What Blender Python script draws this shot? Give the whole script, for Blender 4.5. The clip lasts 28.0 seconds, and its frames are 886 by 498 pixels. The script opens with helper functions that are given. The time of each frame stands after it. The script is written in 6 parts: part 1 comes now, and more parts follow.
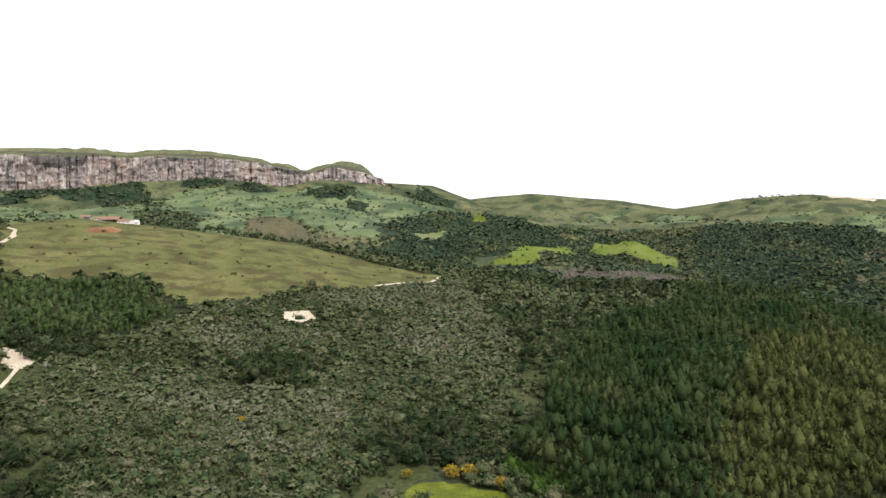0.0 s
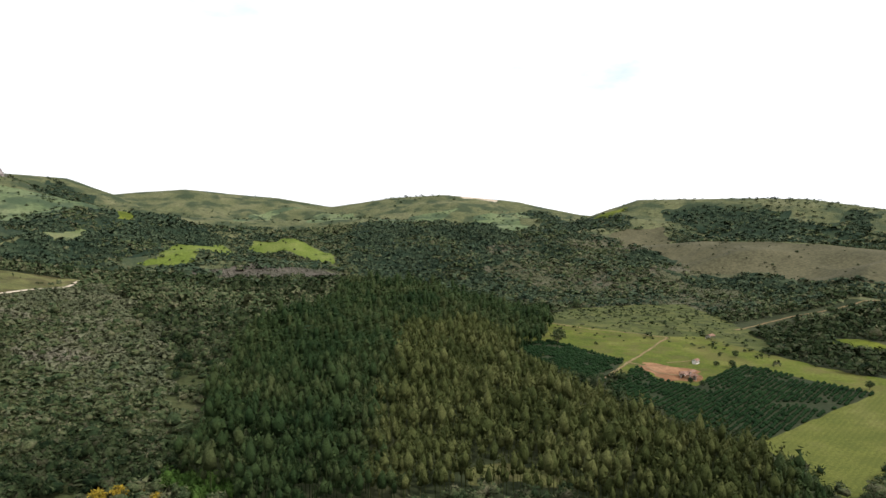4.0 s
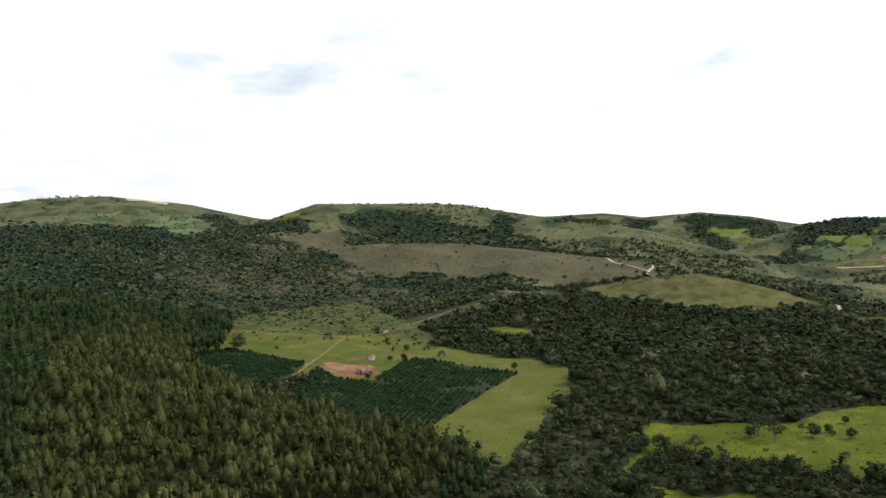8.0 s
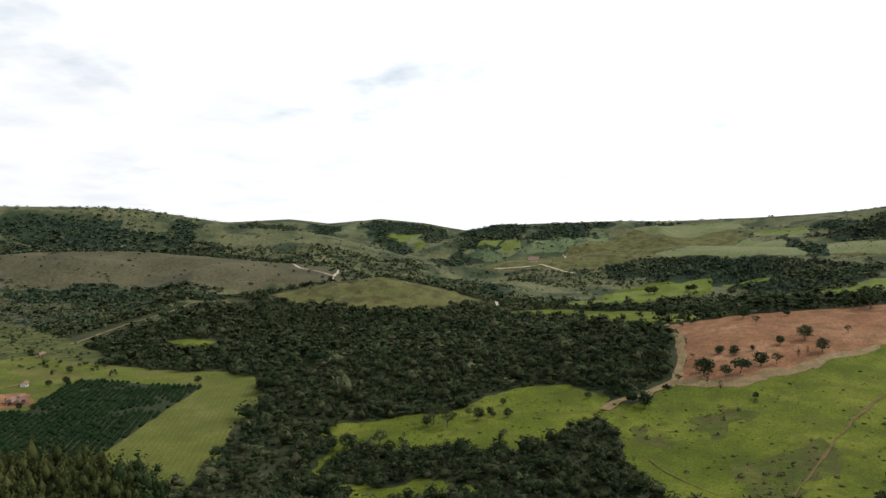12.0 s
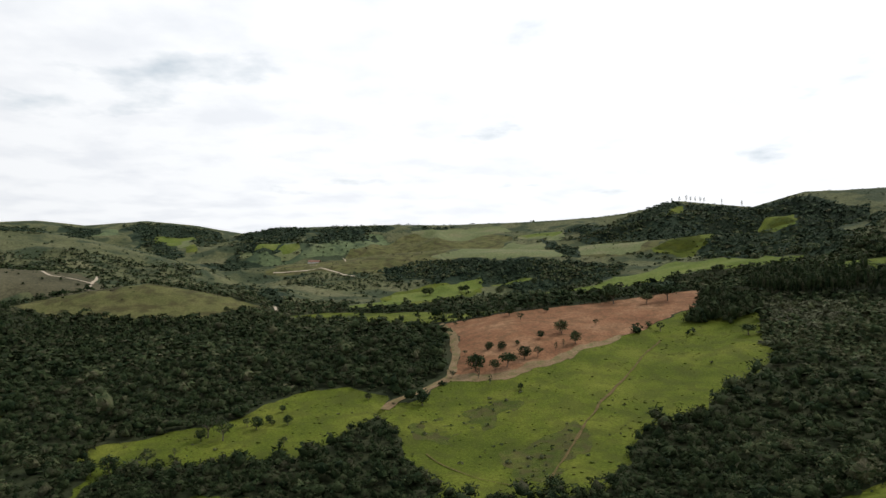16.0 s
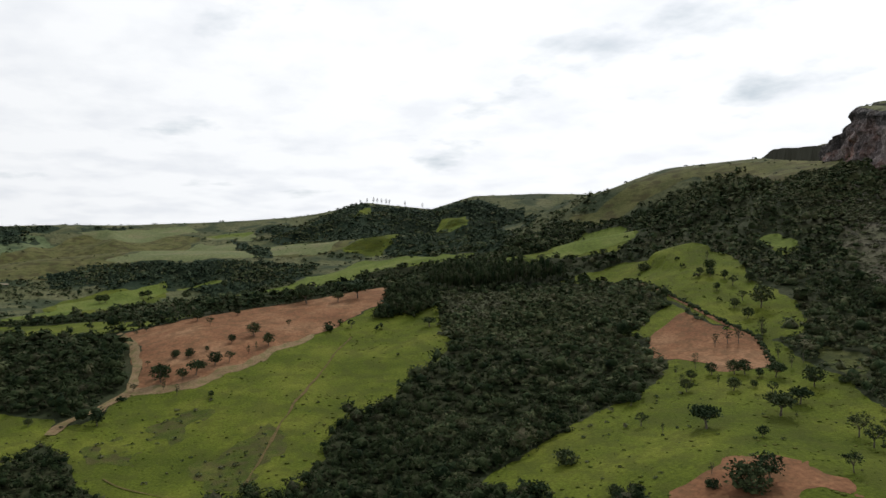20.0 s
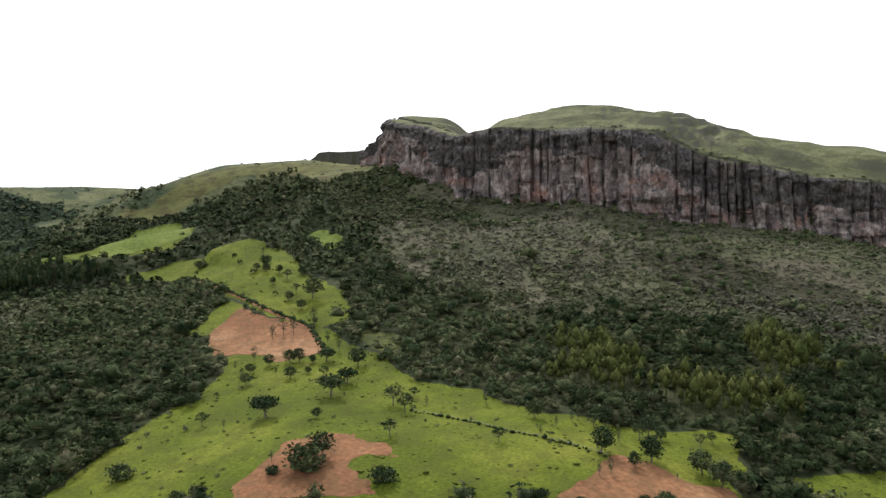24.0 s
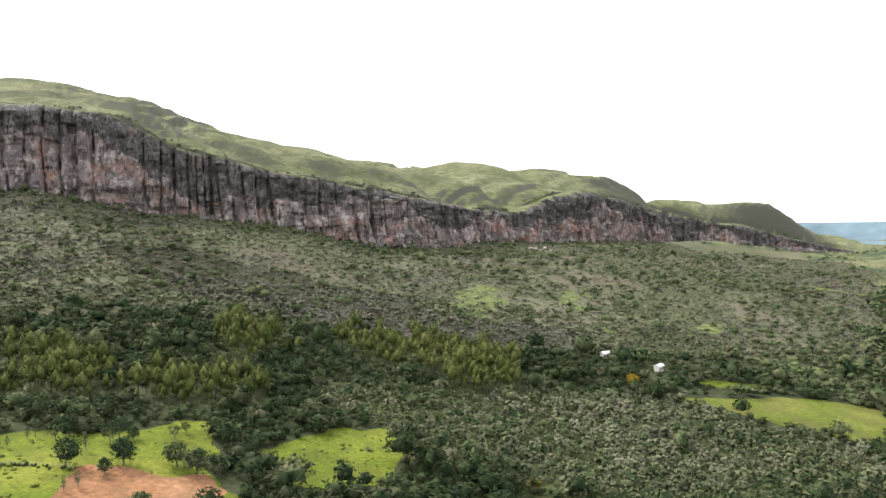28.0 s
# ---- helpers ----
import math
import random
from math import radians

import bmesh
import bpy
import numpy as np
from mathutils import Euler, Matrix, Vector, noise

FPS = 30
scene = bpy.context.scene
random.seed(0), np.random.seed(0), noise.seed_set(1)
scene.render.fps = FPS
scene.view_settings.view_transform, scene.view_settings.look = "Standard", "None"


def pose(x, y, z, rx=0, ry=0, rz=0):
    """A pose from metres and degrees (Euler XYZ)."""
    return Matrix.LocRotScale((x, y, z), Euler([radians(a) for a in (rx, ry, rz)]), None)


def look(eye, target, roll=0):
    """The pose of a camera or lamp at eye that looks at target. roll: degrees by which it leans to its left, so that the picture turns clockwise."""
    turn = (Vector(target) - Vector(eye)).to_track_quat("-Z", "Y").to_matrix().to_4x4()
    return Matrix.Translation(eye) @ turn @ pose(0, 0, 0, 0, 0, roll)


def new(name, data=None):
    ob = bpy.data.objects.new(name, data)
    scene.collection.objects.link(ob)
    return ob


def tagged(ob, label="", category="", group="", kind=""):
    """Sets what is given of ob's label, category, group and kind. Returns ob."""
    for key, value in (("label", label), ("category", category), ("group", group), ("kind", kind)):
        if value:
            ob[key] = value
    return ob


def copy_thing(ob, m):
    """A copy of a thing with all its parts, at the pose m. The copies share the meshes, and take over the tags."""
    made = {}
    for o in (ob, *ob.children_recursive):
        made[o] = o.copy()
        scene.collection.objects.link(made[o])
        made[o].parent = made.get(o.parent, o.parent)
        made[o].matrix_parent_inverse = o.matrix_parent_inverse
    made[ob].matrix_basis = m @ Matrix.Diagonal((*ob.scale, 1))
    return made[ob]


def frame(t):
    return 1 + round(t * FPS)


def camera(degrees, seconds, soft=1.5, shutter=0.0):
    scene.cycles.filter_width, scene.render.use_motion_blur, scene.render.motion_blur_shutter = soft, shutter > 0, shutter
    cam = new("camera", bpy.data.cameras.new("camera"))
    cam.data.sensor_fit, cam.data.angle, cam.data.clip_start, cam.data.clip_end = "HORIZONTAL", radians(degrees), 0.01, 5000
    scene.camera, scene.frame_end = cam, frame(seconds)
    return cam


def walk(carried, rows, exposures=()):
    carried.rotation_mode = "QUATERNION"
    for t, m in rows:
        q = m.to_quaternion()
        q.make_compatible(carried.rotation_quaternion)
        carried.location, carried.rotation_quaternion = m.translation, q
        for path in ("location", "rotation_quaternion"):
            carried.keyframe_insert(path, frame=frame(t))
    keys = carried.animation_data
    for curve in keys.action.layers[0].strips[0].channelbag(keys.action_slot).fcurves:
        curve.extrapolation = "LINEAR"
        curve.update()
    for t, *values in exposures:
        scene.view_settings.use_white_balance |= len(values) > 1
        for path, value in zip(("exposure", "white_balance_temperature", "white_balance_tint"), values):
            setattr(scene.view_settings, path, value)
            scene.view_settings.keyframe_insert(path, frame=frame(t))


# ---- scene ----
cam = camera(63.69, 28.0)
EYE = (0.0, 0.0, 130.0)
# seconds, heading, pitch, roll of the hovering camera
TURNS = [
    (0.0, -0.01, -1.97, -0.01),
    (0.5, -2.51, -1.99, 0.02),
    (1.0, -7.24, -2.06, 0.03),
    (1.5, -11.61, -2.10, 0.04),
    (2.0, -14.09, -2.10, 0.02),
    (2.5, -16.91, -2.11, 0.04),
    (3.0, -20.15, -2.13, 0.03),
    (3.5, -23.50, -2.15, 0.00),
    (5.5, -36.88, -2.15, 0.13),
    (6.0, -39.96, -2.11, 0.13),
    (6.5, -42.94, -2.04, 0.17),
    (7.0, -45.89, -2.00, 0.17),
    (7.5, -49.06, -1.94, 0.13),
    (8.0, -52.28, -1.90, 0.13),
    (8.5, -55.48, -1.84, 0.08),
    (9.0, -58.51, -1.78, 0.19),
    (9.5, -61.27, -1.72, 0.15),
    (10.0, -63.88, -1.63, 0.09),
    (10.5, -66.81, -1.57, 0.14),
    (11.0, -69.79, -1.54, 0.08),
    (11.5, -73.31, -1.49, 0.09),
    (12.0, -77.08, -1.47, 0.12),
    (12.5, -80.16, -1.42, 0.11),
    (14.5, -90.60, -1.33, 0.11),
    (15.0, -92.39, -1.30, 0.11),
    (15.5, -93.38, -1.25, 0.03),
    (16.0, -94.62, -1.21, -0.02),
    (16.5, -95.97, -1.16, -0.07),
    (17.0, -97.51, -1.14, -0.07),
    (17.5, -99.90, -1.10, -0.08),
    (18.0, -102.27, -1.09, -0.06),
    (18.5, -104.59, -1.08, -0.06),
    (19.0, -110.62, -1.12, 0.11),
    (19.5, -115.38, -1.16, 0.15),
    (20.0, -118.98, -1.20, 0.16),
    (20.5, -122.66, -1.24, 0.22),
    (22.5, -138.51, -1.43, 0.46),
    (23.0, -143.15, -1.51, 0.38),
    (23.5, -148.07, -1.57, 0.40),
    (24.0, -153.47, -1.64, 0.42),
    (24.5, -159.09, -1.74, 0.42),
    (25.0, -165.19, -1.89, 0.46),
    (25.5, -170.07, -1.99, 0.42),
    (26.0, -175.07, -2.10, 0.33),
    (26.5, -179.85, -2.21, 0.34),
    (27.0, -185.56, -2.34, 0.29),
    (27.5, -190.46, -2.45, 0.26),
    (28.0, -194.24, -2.54, 0.13),
]
EXPOSURES = [(0.0, 0.10, 6300, 10), (3.0, -0.05, 6300, 10), (8.0, -0.4, 6300, 10), (14.5, -0.68, 6300, 10), (20.0, -0.93, 6300, 10), (22.5, -0.5, 6300, 10), (25.0, 0.36, 6300, 10), (26.0, 0.62, 6300, 10), (27.0, 0.76, 6300, 10), (28.0, 0.86, 6300, 10)]
walk(cam, [(t, pose(*EYE, 90 + pitch, roll, heading)) for t, heading, pitch, roll in TURNS], EXPOSURES)

# ---- sky and sun ----
SUN_HEADING, SUN_HEIGHT = 142.0, 45.0
TOWARD = Vector((math.sin(radians(SUN_HEADING)) * math.cos(radians(SUN_HEIGHT)), math.cos(radians(SUN_HEADING)) * math.cos(radians(SUN_HEIGHT)), math.sin(radians(SUN_HEIGHT))))
world = bpy.data.worlds.new("overcast_sky")
scene.world = world
world.use_nodes = True
wn, wl = world.node_tree.nodes, world.node_tree.links
wn.clear()
sky = wn.new("ShaderNodeTexSky")
sky.sky_type, sky.sun_disc = "NISHITA", False
sky.sun_elevation, sky.sun_rotation = radians(SUN_HEIGHT), radians(SUN_HEADING)
sky.air_density, sky.dust_density = 1.0, 1.5
where = wn.new("ShaderNodeTexCoord")
aim = wn.new("ShaderNodeVectorMath")
aim.operation = "NORMALIZE"
wl.new(where.outputs["Generated"], aim.inputs[0])
axes = wn.new("ShaderNodeSeparateXYZ")
wl.new(aim.outputs["Vector"], axes.inputs["Vector"])


def sky_math(kind, a, b, clamp=False):
    node = wn.new("ShaderNodeMath")
    node.operation, node.use_clamp = kind, clamp
    for k, v in enumerate((a, b)):
        if isinstance(v, (int, float)):
            node.inputs[k].default_value = v
        else:
            wl.new(v, node.inputs[k])
    return node.outputs[0]


# a flat cloud sheet: closed towards the horizon, with gaps overhead
height = sky_math("MAXIMUM", axes.outputs["Z"], 0.0)
spreading = sky_math("DIVIDE", 1.0, sky_math("ADD", height, 0.16))
deck = wn.new("ShaderNodeVectorMath")
deck.operation = "SCALE"
wl.new(aim.outputs["Vector"], deck.inputs[0])
wl.new(spreading, deck.inputs["Scale"])


def cloud_noise(size, detail, shift):
    move = wn.new("ShaderNodeMapping")
    move.inputs["Location"].default_value = shift
    move.inputs["Scale"].default_value = (1.0, 1.0, 0.0)
    wl.new(deck.outputs["Vector"], move.inputs["Vector"])
    t = wn.new("ShaderNodeTexNoise")
    t.inputs["Scale"].default_value, t.inputs["Detail"].default_value = size, detail
    t.inputs["Roughness"].default_value = 0.55
    wl.new(move.outputs["Vector"], t.inputs["Vector"])
    return t.outputs["Fac"]


closing = wn.new("ShaderNodeMapRange")
closing.inputs["From Min"].default_value, closing.inputs["From Max"].default_value = 0.02, 0.66
closing.inputs["To Min"].default_value, closing.inputs["To Max"].default_value = 0.275, 0.0
wl.new(height, closing.inputs["Value"])
cover = sky_math("ADD", cloud_noise(1.1, 6.0, (5.1, -3.3, 0.0)), closing.outputs["Result"])
cover_ramp = wn.new("ShaderNodeValToRGB")
cover_ramp.color_ramp.elements[0].position, cover_ramp.color_ramp.elements[1].position = 0.44, 0.62
wl.new(cover, cover_ramp.inputs["Fac"])
shade_ramp = wn.new("ShaderNodeValToRGB")
shade_ramp.color_ramp.elements[0].position, shade_ramp.color_ramp.elements[1].position = 0.34, 0.54
shade_ramp.color_ramp.elements[0].color = (15.4, 15.6, 15.9, 1)
shade_ramp.color_ramp.elements[1].color = (17.5, 17.5, 17.4, 1)
wl.new(cloud_noise(2.4, 6.0, (0.4, 6.3, 0.0)), shade_ramp.inputs["Fac"])
# cloud is brighter round the sun
facing = wn.new("ShaderNodeVectorMath")
facing.operation = "DOT_PRODUCT"
wl.new(aim.outputs["Vector"], facing.inputs[0])
facing.inputs[1].default_value = TOWARD
half = sky_math("MULTIPLY_ADD", facing.outputs["Value"], 0.5)
half.node.inputs[2].default_value = 0.5
gain = sky_math("MULTIPLY_ADD", sky_math("POWER", half, 2.0), 0.50)
gain.node.inputs[2].default_value = 0.74
lit_cloud = wn.new("ShaderNodeVectorMath")
lit_cloud.operation = "SCALE"
wl.new(shade_ramp.outputs["Color"], lit_cloud.inputs[0])
wl.new(gain, lit_cloud.inputs["Scale"])
blend = wn.new("ShaderNodeMixRGB")
wl.new(cover_ramp.outputs["Color"], blend.inputs["Fac"])
pale = wn.new("ShaderNodeMixRGB")
pale.inputs["Fac"].default_value = 0.75
pale.inputs["Color2"].default_value = (8.4, 10.2, 11.4, 1)
wl.new(sky.outputs["Color"], pale.inputs["Color1"])
wl.new(pale.outputs["Color"], blend.inputs["Color1"])
wl.new(lit_cloud.outputs["Vector"], blend.inputs["Color2"])
air = wn.new("ShaderNodeBackground")
air.inputs["Strength"].default_value = 0.1
wl.new(blend.outputs["Color"], air.inputs["Color"])
wout = wn.new("ShaderNodeOutputWorld")
wl.new(air.outputs["Background"], wout.inputs["Surface"])

sun = new("sun", bpy.data.lights.new("sun", "SUN"))
sun.data.energy, sun.data.angle, sun.data.color = 3.7, radians(3.0), (1.0, 0.95, 0.86)
sun.matrix_world = look(TOWARD * 1000, (0, 0, 0))

# ---- materials ----
def surface(name, colours, size, fine, rough=0.9, bump=0.0, island=0.0, stretch=(1, 1, 1), streak=None, thing=0.0, steep=None, rows=None, thin=0.0):
    """A procedural surface: colours mixed by broad noise of that size and grain of size fine, in metres.
    island: how far separate pieces differ in tone; thing: how far separate objects differ."""
    m = bpy.data.materials.new(name)
    m.use_nodes = True
    n, l = m.node_tree.nodes, m.node_tree.links
    shader = n["Principled BSDF"]
    shader.inputs["Roughness"].default_value = rough
    shader.inputs["Specular IOR Level"].default_value = 0.2 if rough < 0.85 else 0.04
    place = n.new("ShaderNodeNewGeometry")
    scaled = n.new("ShaderNodeVectorMath")
    scaled.operation = "MULTIPLY"
    scaled.inputs[1].default_value = stretch
    l.new(place.outputs["Position"], scaled.inputs[0])

    def noise_of(metres, detail, rough_=0.6):
        t = n.new("ShaderNodeTexNoise")
        t.inputs["Scale"].default_value, t.inputs["Detail"].default_value = 1.0 / metres, detail
        t.inputs["Roughness"].default_value = rough_
        l.new(scaled.outputs["Vector"], t.inputs["Vector"])
        return t.outputs["Fac"]

    ramp = n.new("ShaderNodeValToRGB")
    while len(ramp.color_ramp.elements) < len(colours):
        ramp.color_ramp.elements.new(0.5)
    for k, c in enumerate(colours):
        e = ramp.color_ramp.elements[k]
        e.position, e.color = 0.30 + 0.40 * k / max(1, len(colours) - 1), (*c, 1)
    big = noise_of(size, 5.0)
    if island or thing:
        mixv = n.new("ShaderNodeMath")
        mixv.operation = "MULTIPLY_ADD"
        if island:
            l.new(place.outputs["Random Per Island"], mixv.inputs[0])
        else:
            info = n.new("ShaderNodeObjectInfo")
            l.new(info.outputs["Random"], mixv.inputs[0])
        mixv.inputs[1].default_value = island or thing
        shift = n.new("ShaderNodeMath")
        shift.operation = "SUBTRACT"
        l.new(big, shift.inputs[0])
        shift.inputs[1].default_value = 0.5 * (island or thing)
        l.new(shift.outputs[0], mixv.inputs[2])
        big = mixv.outputs[0]
    l.new(big, ramp.inputs["Fac"])
    grain = noise_of(fine, 4.0, 0.65)
    spread = n.new("ShaderNodeMapRange")
    spread.inputs["From Min"].default_value, spread.inputs["From Max"].default_value = 0.28, 0.72
    spread.inputs["To Min"].default_value, spread.inputs["To Max"].default_value = 0.62, 1.38
    l.new(grain, spread.inputs["Value"])
    tone = n.new("ShaderNodeVectorMath")
    tone.operation = "SCALE"
    l.new(ramp.outputs["Color"], tone.inputs[0])
    l.new(spread.outputs["Result"], tone.inputs["Scale"])
    colour = tone.outputs["Vector"]
    if streak:
        (sc, amount, sx, sz) = streak
        run = n.new("ShaderNodeVectorMath")
        run.operation = "MULTIPLY"
        run.inputs[1].default_value = (1 / sx, 1 / sx, 1 / sz)
        l.new(place.outputs["Position"], run.inputs[0])
        t = n.new("ShaderNodeTexNoise")
        t.inputs["Scale"].default_value, t.inputs["Detail"].default_value = 1.0, 5.0
        l.new(run.outputs["Vector"], t.inputs["Vector"])
        cut = n.new("ShaderNodeMapRange")
        cut.inputs["From Min"].default_value, cut.inputs["From Max"].default_value = 0.47, 0.60
        cut.inputs["To Max"].default_value = amount
        l.new(t.outputs["Fac"], cut.inputs["Value"])
        mix = n.new("ShaderNodeMixRGB")
        l.new(cut.outputs["Result"], mix.inputs["Fac"])
        l.new(colour, mix.inputs["Color1"])
        mix.inputs["Color2"].default_value = (*sc, 1)
        colour = mix.outputs["Color"]
    if rows:
        turn, apart, amount = rows
        swing = n.new("ShaderNodeMapping")
        swing.inputs["Rotation"].default_value = (0, 0, turn)
        l.new(place.outputs["Position"], swing.inputs["Vector"])
        band = n.new("ShaderNodeTexWave")
        band.bands_direction = "Y"
        band.inputs["Scale"].default_value, band.inputs["Distortion"].default_value = 0.314 / apart, 0.6
        l.new(swing.outputs["Vector"], band.inputs["Vector"])
        level = n.new("ShaderNodeMapRange")
        level.inputs["To Min"].default_value, level.inputs["To Max"].default_value = 1 - amount, 1 + amount
        l.new(band.outputs["Fac"], level.inputs["Value"])
        ruled = n.new("ShaderNodeVectorMath")
        ruled.operation = "SCALE"
        l.new(colour, ruled.inputs[0])
        l.new(level.outputs["Result"], ruled.inputs["Scale"])
        colour = ruled.outputs["Vector"]
    if steep:
        lean = n.new("ShaderNodeSeparateXYZ")
        l.new(place.outputs["True Normal"], lean.inputs["Vector"])
        cut = n.new("ShaderNodeMapRange")
        cut.inputs["From Min"].default_value, cut.inputs["From Max"].default_value = 0.83, 0.62
        l.new(lean.outputs["Z"], cut.inputs["Value"])
        mix = n.new("ShaderNodeMixRGB")
        l.new(cut.outputs["Result"], mix.inputs["Fac"])
        l.new(colour, mix.inputs["Color1"])
        mix.inputs["Color2"].default_value = (*steep, 1)
        colour = mix.outputs["Color"]
    l.new(colour, shader.inputs["Base Color"])
    if thin:
        glow = n.new("ShaderNodeBsdfTranslucent")
        l.new(colour, glow.inputs["Color"])
        both = n.new("ShaderNodeMixShader")
        both.inputs["Fac"].default_value = thin
        l.new(shader.outputs["BSDF"], both.inputs[1])
        l.new(glow.outputs["BSDF"], both.inputs[2])
        l.new(both.outputs["Shader"], n["Material Output"].inputs["Surface"])
    if bump:
        b = n.new("ShaderNodeBump")
        b.inputs["Strength"].default_value, b.inputs["Distance"].default_value = 0.8, bump
        l.new(grain, b.inputs["Height"])
        l.new(b.outputs["Normal"], shader.inputs["Normal"])
    return m


# direction of the mown rows in plan
ROW_TURN = -radians(22)
GRASS = {
    # woodland floor: shade under the canopy is put into this dark colour
    "land": surface("shaded_woodland_floor", [(0.020, 0.026, 0.012), (0.034, 0.040, 0.019), (0.056, 0.056, 0.029)], 70, 3.0, bump=0.5),
    "pasture": surface("pasture_grass", [(0.047, 0.062, 0.008), (0.082, 0.101, 0.012), (0.134, 0.142, 0.022)], 50, 1.5, bump=0.5, streak=((0.058, 0.062, 0.014), 0.45, 12.0, 5.0)),
    # lightened and blued to put distance haze into the far pastures' colour
    "farpasture": surface("hill_grass", [(0.066, 0.090, 0.042), (0.100, 0.124, 0.058), (0.146, 0.160, 0.082)], 140, 9.0, bump=0.8, streak=((0.038, 0.056, 0.032), 0.8, 80.0, 80.0)),
    "olive": surface("dry_grass", [(0.060, 0.064, 0.022), (0.096, 0.096, 0.034), (0.128, 0.118, 0.047)], 45, 2.4, bump=0.6, streak=((0.052, 0.044, 0.020), 0.75, 24.0, 9.0)),
    "upland": surface("upland_grass", [(0.066, 0.070, 0.037), (0.110, 0.113, 0.057), (0.152, 0.148, 0.081)], 60, 3.0, bump=0.6, streak=((0.050, 0.054, 0.027), 0.55, 14.0, 6.0), steep=(0.068, 0.066, 0.050)),
    "brown": surface("brown_grass", [(0.053, 0.050, 0.028), (0.076, 0.069, 0.039), (0.096, 0.086, 0.049)], 80, 5.0, bump=0.5),
    "pale": surface("pale_grass", [(0.050, 0.066, 0.011), (0.082, 0.097, 0.016), (0.122, 0.118, 0.032)], 35, 2.0, bump=0.25, streak=((0.085, 0.070, 0.027), 0.5, 18.0, 18.0)),
    "mown": surface("mown_grass", [(0.072, 0.082, 0.018), (0.092, 0.098, 0.022), (0.118, 0.114, 0.034)], 30, 1.2, bump=0.15, rows=(ROW_TURN, 3.2, 0.06), streak=((0.070, 0.078, 0.018), 0.5, 14.0, 14.0)),
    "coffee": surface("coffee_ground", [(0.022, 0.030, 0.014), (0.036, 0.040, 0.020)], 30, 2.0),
    "soil": surface("red_soil", [(0.125, 0.058, 0.030), (0.205, 0.101, 0.052), (0.288, 0.168, 0.094)], 55, 2.2, bump=0.12, streak=((0.098, 0.062, 0.031), 0.45, 9.0, 9.0)),
    "hillside": surface("scrubby_hillside", [(0.062, 0.068, 0.032), (0.094, 0.098, 0.046), (0.128, 0.122, 0.064)], 110, 8.0, bump=3.5, streak=((0.032, 0.045, 0.024), 0.85, 75.0, 75.0)),
    # bluish tint put in for the haze over the farther woods
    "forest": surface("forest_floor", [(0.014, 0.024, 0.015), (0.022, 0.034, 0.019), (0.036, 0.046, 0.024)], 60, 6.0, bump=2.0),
    "palefar": surface("stubble_field", [(0.095, 0.112, 0.046), (0.125, 0.138, 0.060), (0.160, 0.150, 0.077)], 70, 5.0, bump=0.3),
    "scrub": surface("scrub_ground", [(0.058, 0.060, 0.033), (0.082, 0.082, 0.046), (0.106, 0.099, 0.060)], 70, 2.5, bump=0.4, streak=((0.088, 0.074, 0.056), 0.6, 70.0, 70.0)),
    "weedy": surface("weedy_grass", [(0.042, 0.056, 0.011), (0.061, 0.076, 0.014), (0.090, 0.092, 0.023)], 9, 1.1, bump=0.6, streak=((0.066, 0.052, 0.024), 0.6, 10.0, 5.0)),
    "verge": surface("trodden_earth", [(0.150, 0.104, 0.056), (0.205, 0.142, 0.078), (0.250, 0.180, 0.104)], 14, 1.4, bump=0.1, streak=((0.090, 0.092, 0.030), 0.6, 7.0, 7.0)),
    "dry": surface("leaf_litter_ground", [(0.068, 0.060, 0.047), (0.094, 0.080, 0.064), (0.116, 0.099, 0.078)], 50, 2.0, bump=0.4),
    "glade": surface("thin_slope_grass", [(0.060, 0.074, 0.024), (0.088, 0.104, 0.034), (0.118, 0.126, 0.048)], 14, 2.0, bump=0.4, streak=((0.060, 0.062, 0.028), 0.8, 9.0, 9.0)),
    "lush": surface("lush_hill_grass", [(0.068, 0.092, 0.016), (0.098, 0.124, 0.024), (0.134, 0.148, 0.040)], 60, 4.0, bump=0.4),
    "rough": surface("rough_grass", [(0.046, 0.056, 0.018), (0.070, 0.078, 0.024), (0.098, 0.100, 0.034)], 25, 2.0, bump=0.6, streak=((0.036, 0.042, 0.016), 0.8, 16.0, 8.0)),
    "bushland": surface("bushland_ground", [(0.030, 0.037, 0.015), (0.046, 0.053, 0.021), (0.066, 0.068, 0.030)], 60, 2.5, bump=0.4),
    "path": surface("worn_path", [(0.072, 0.066, 0.020), (0.108, 0.080, 0.033), (0.145, 0.096, 0.046)], 6, 0.8, bump=0.1),
    "sand": surface("pale_sand", [(0.344, 0.275, 0.198), (0.482, 0.404, 0.310)], 12, 1.0, bump=0.15),
}
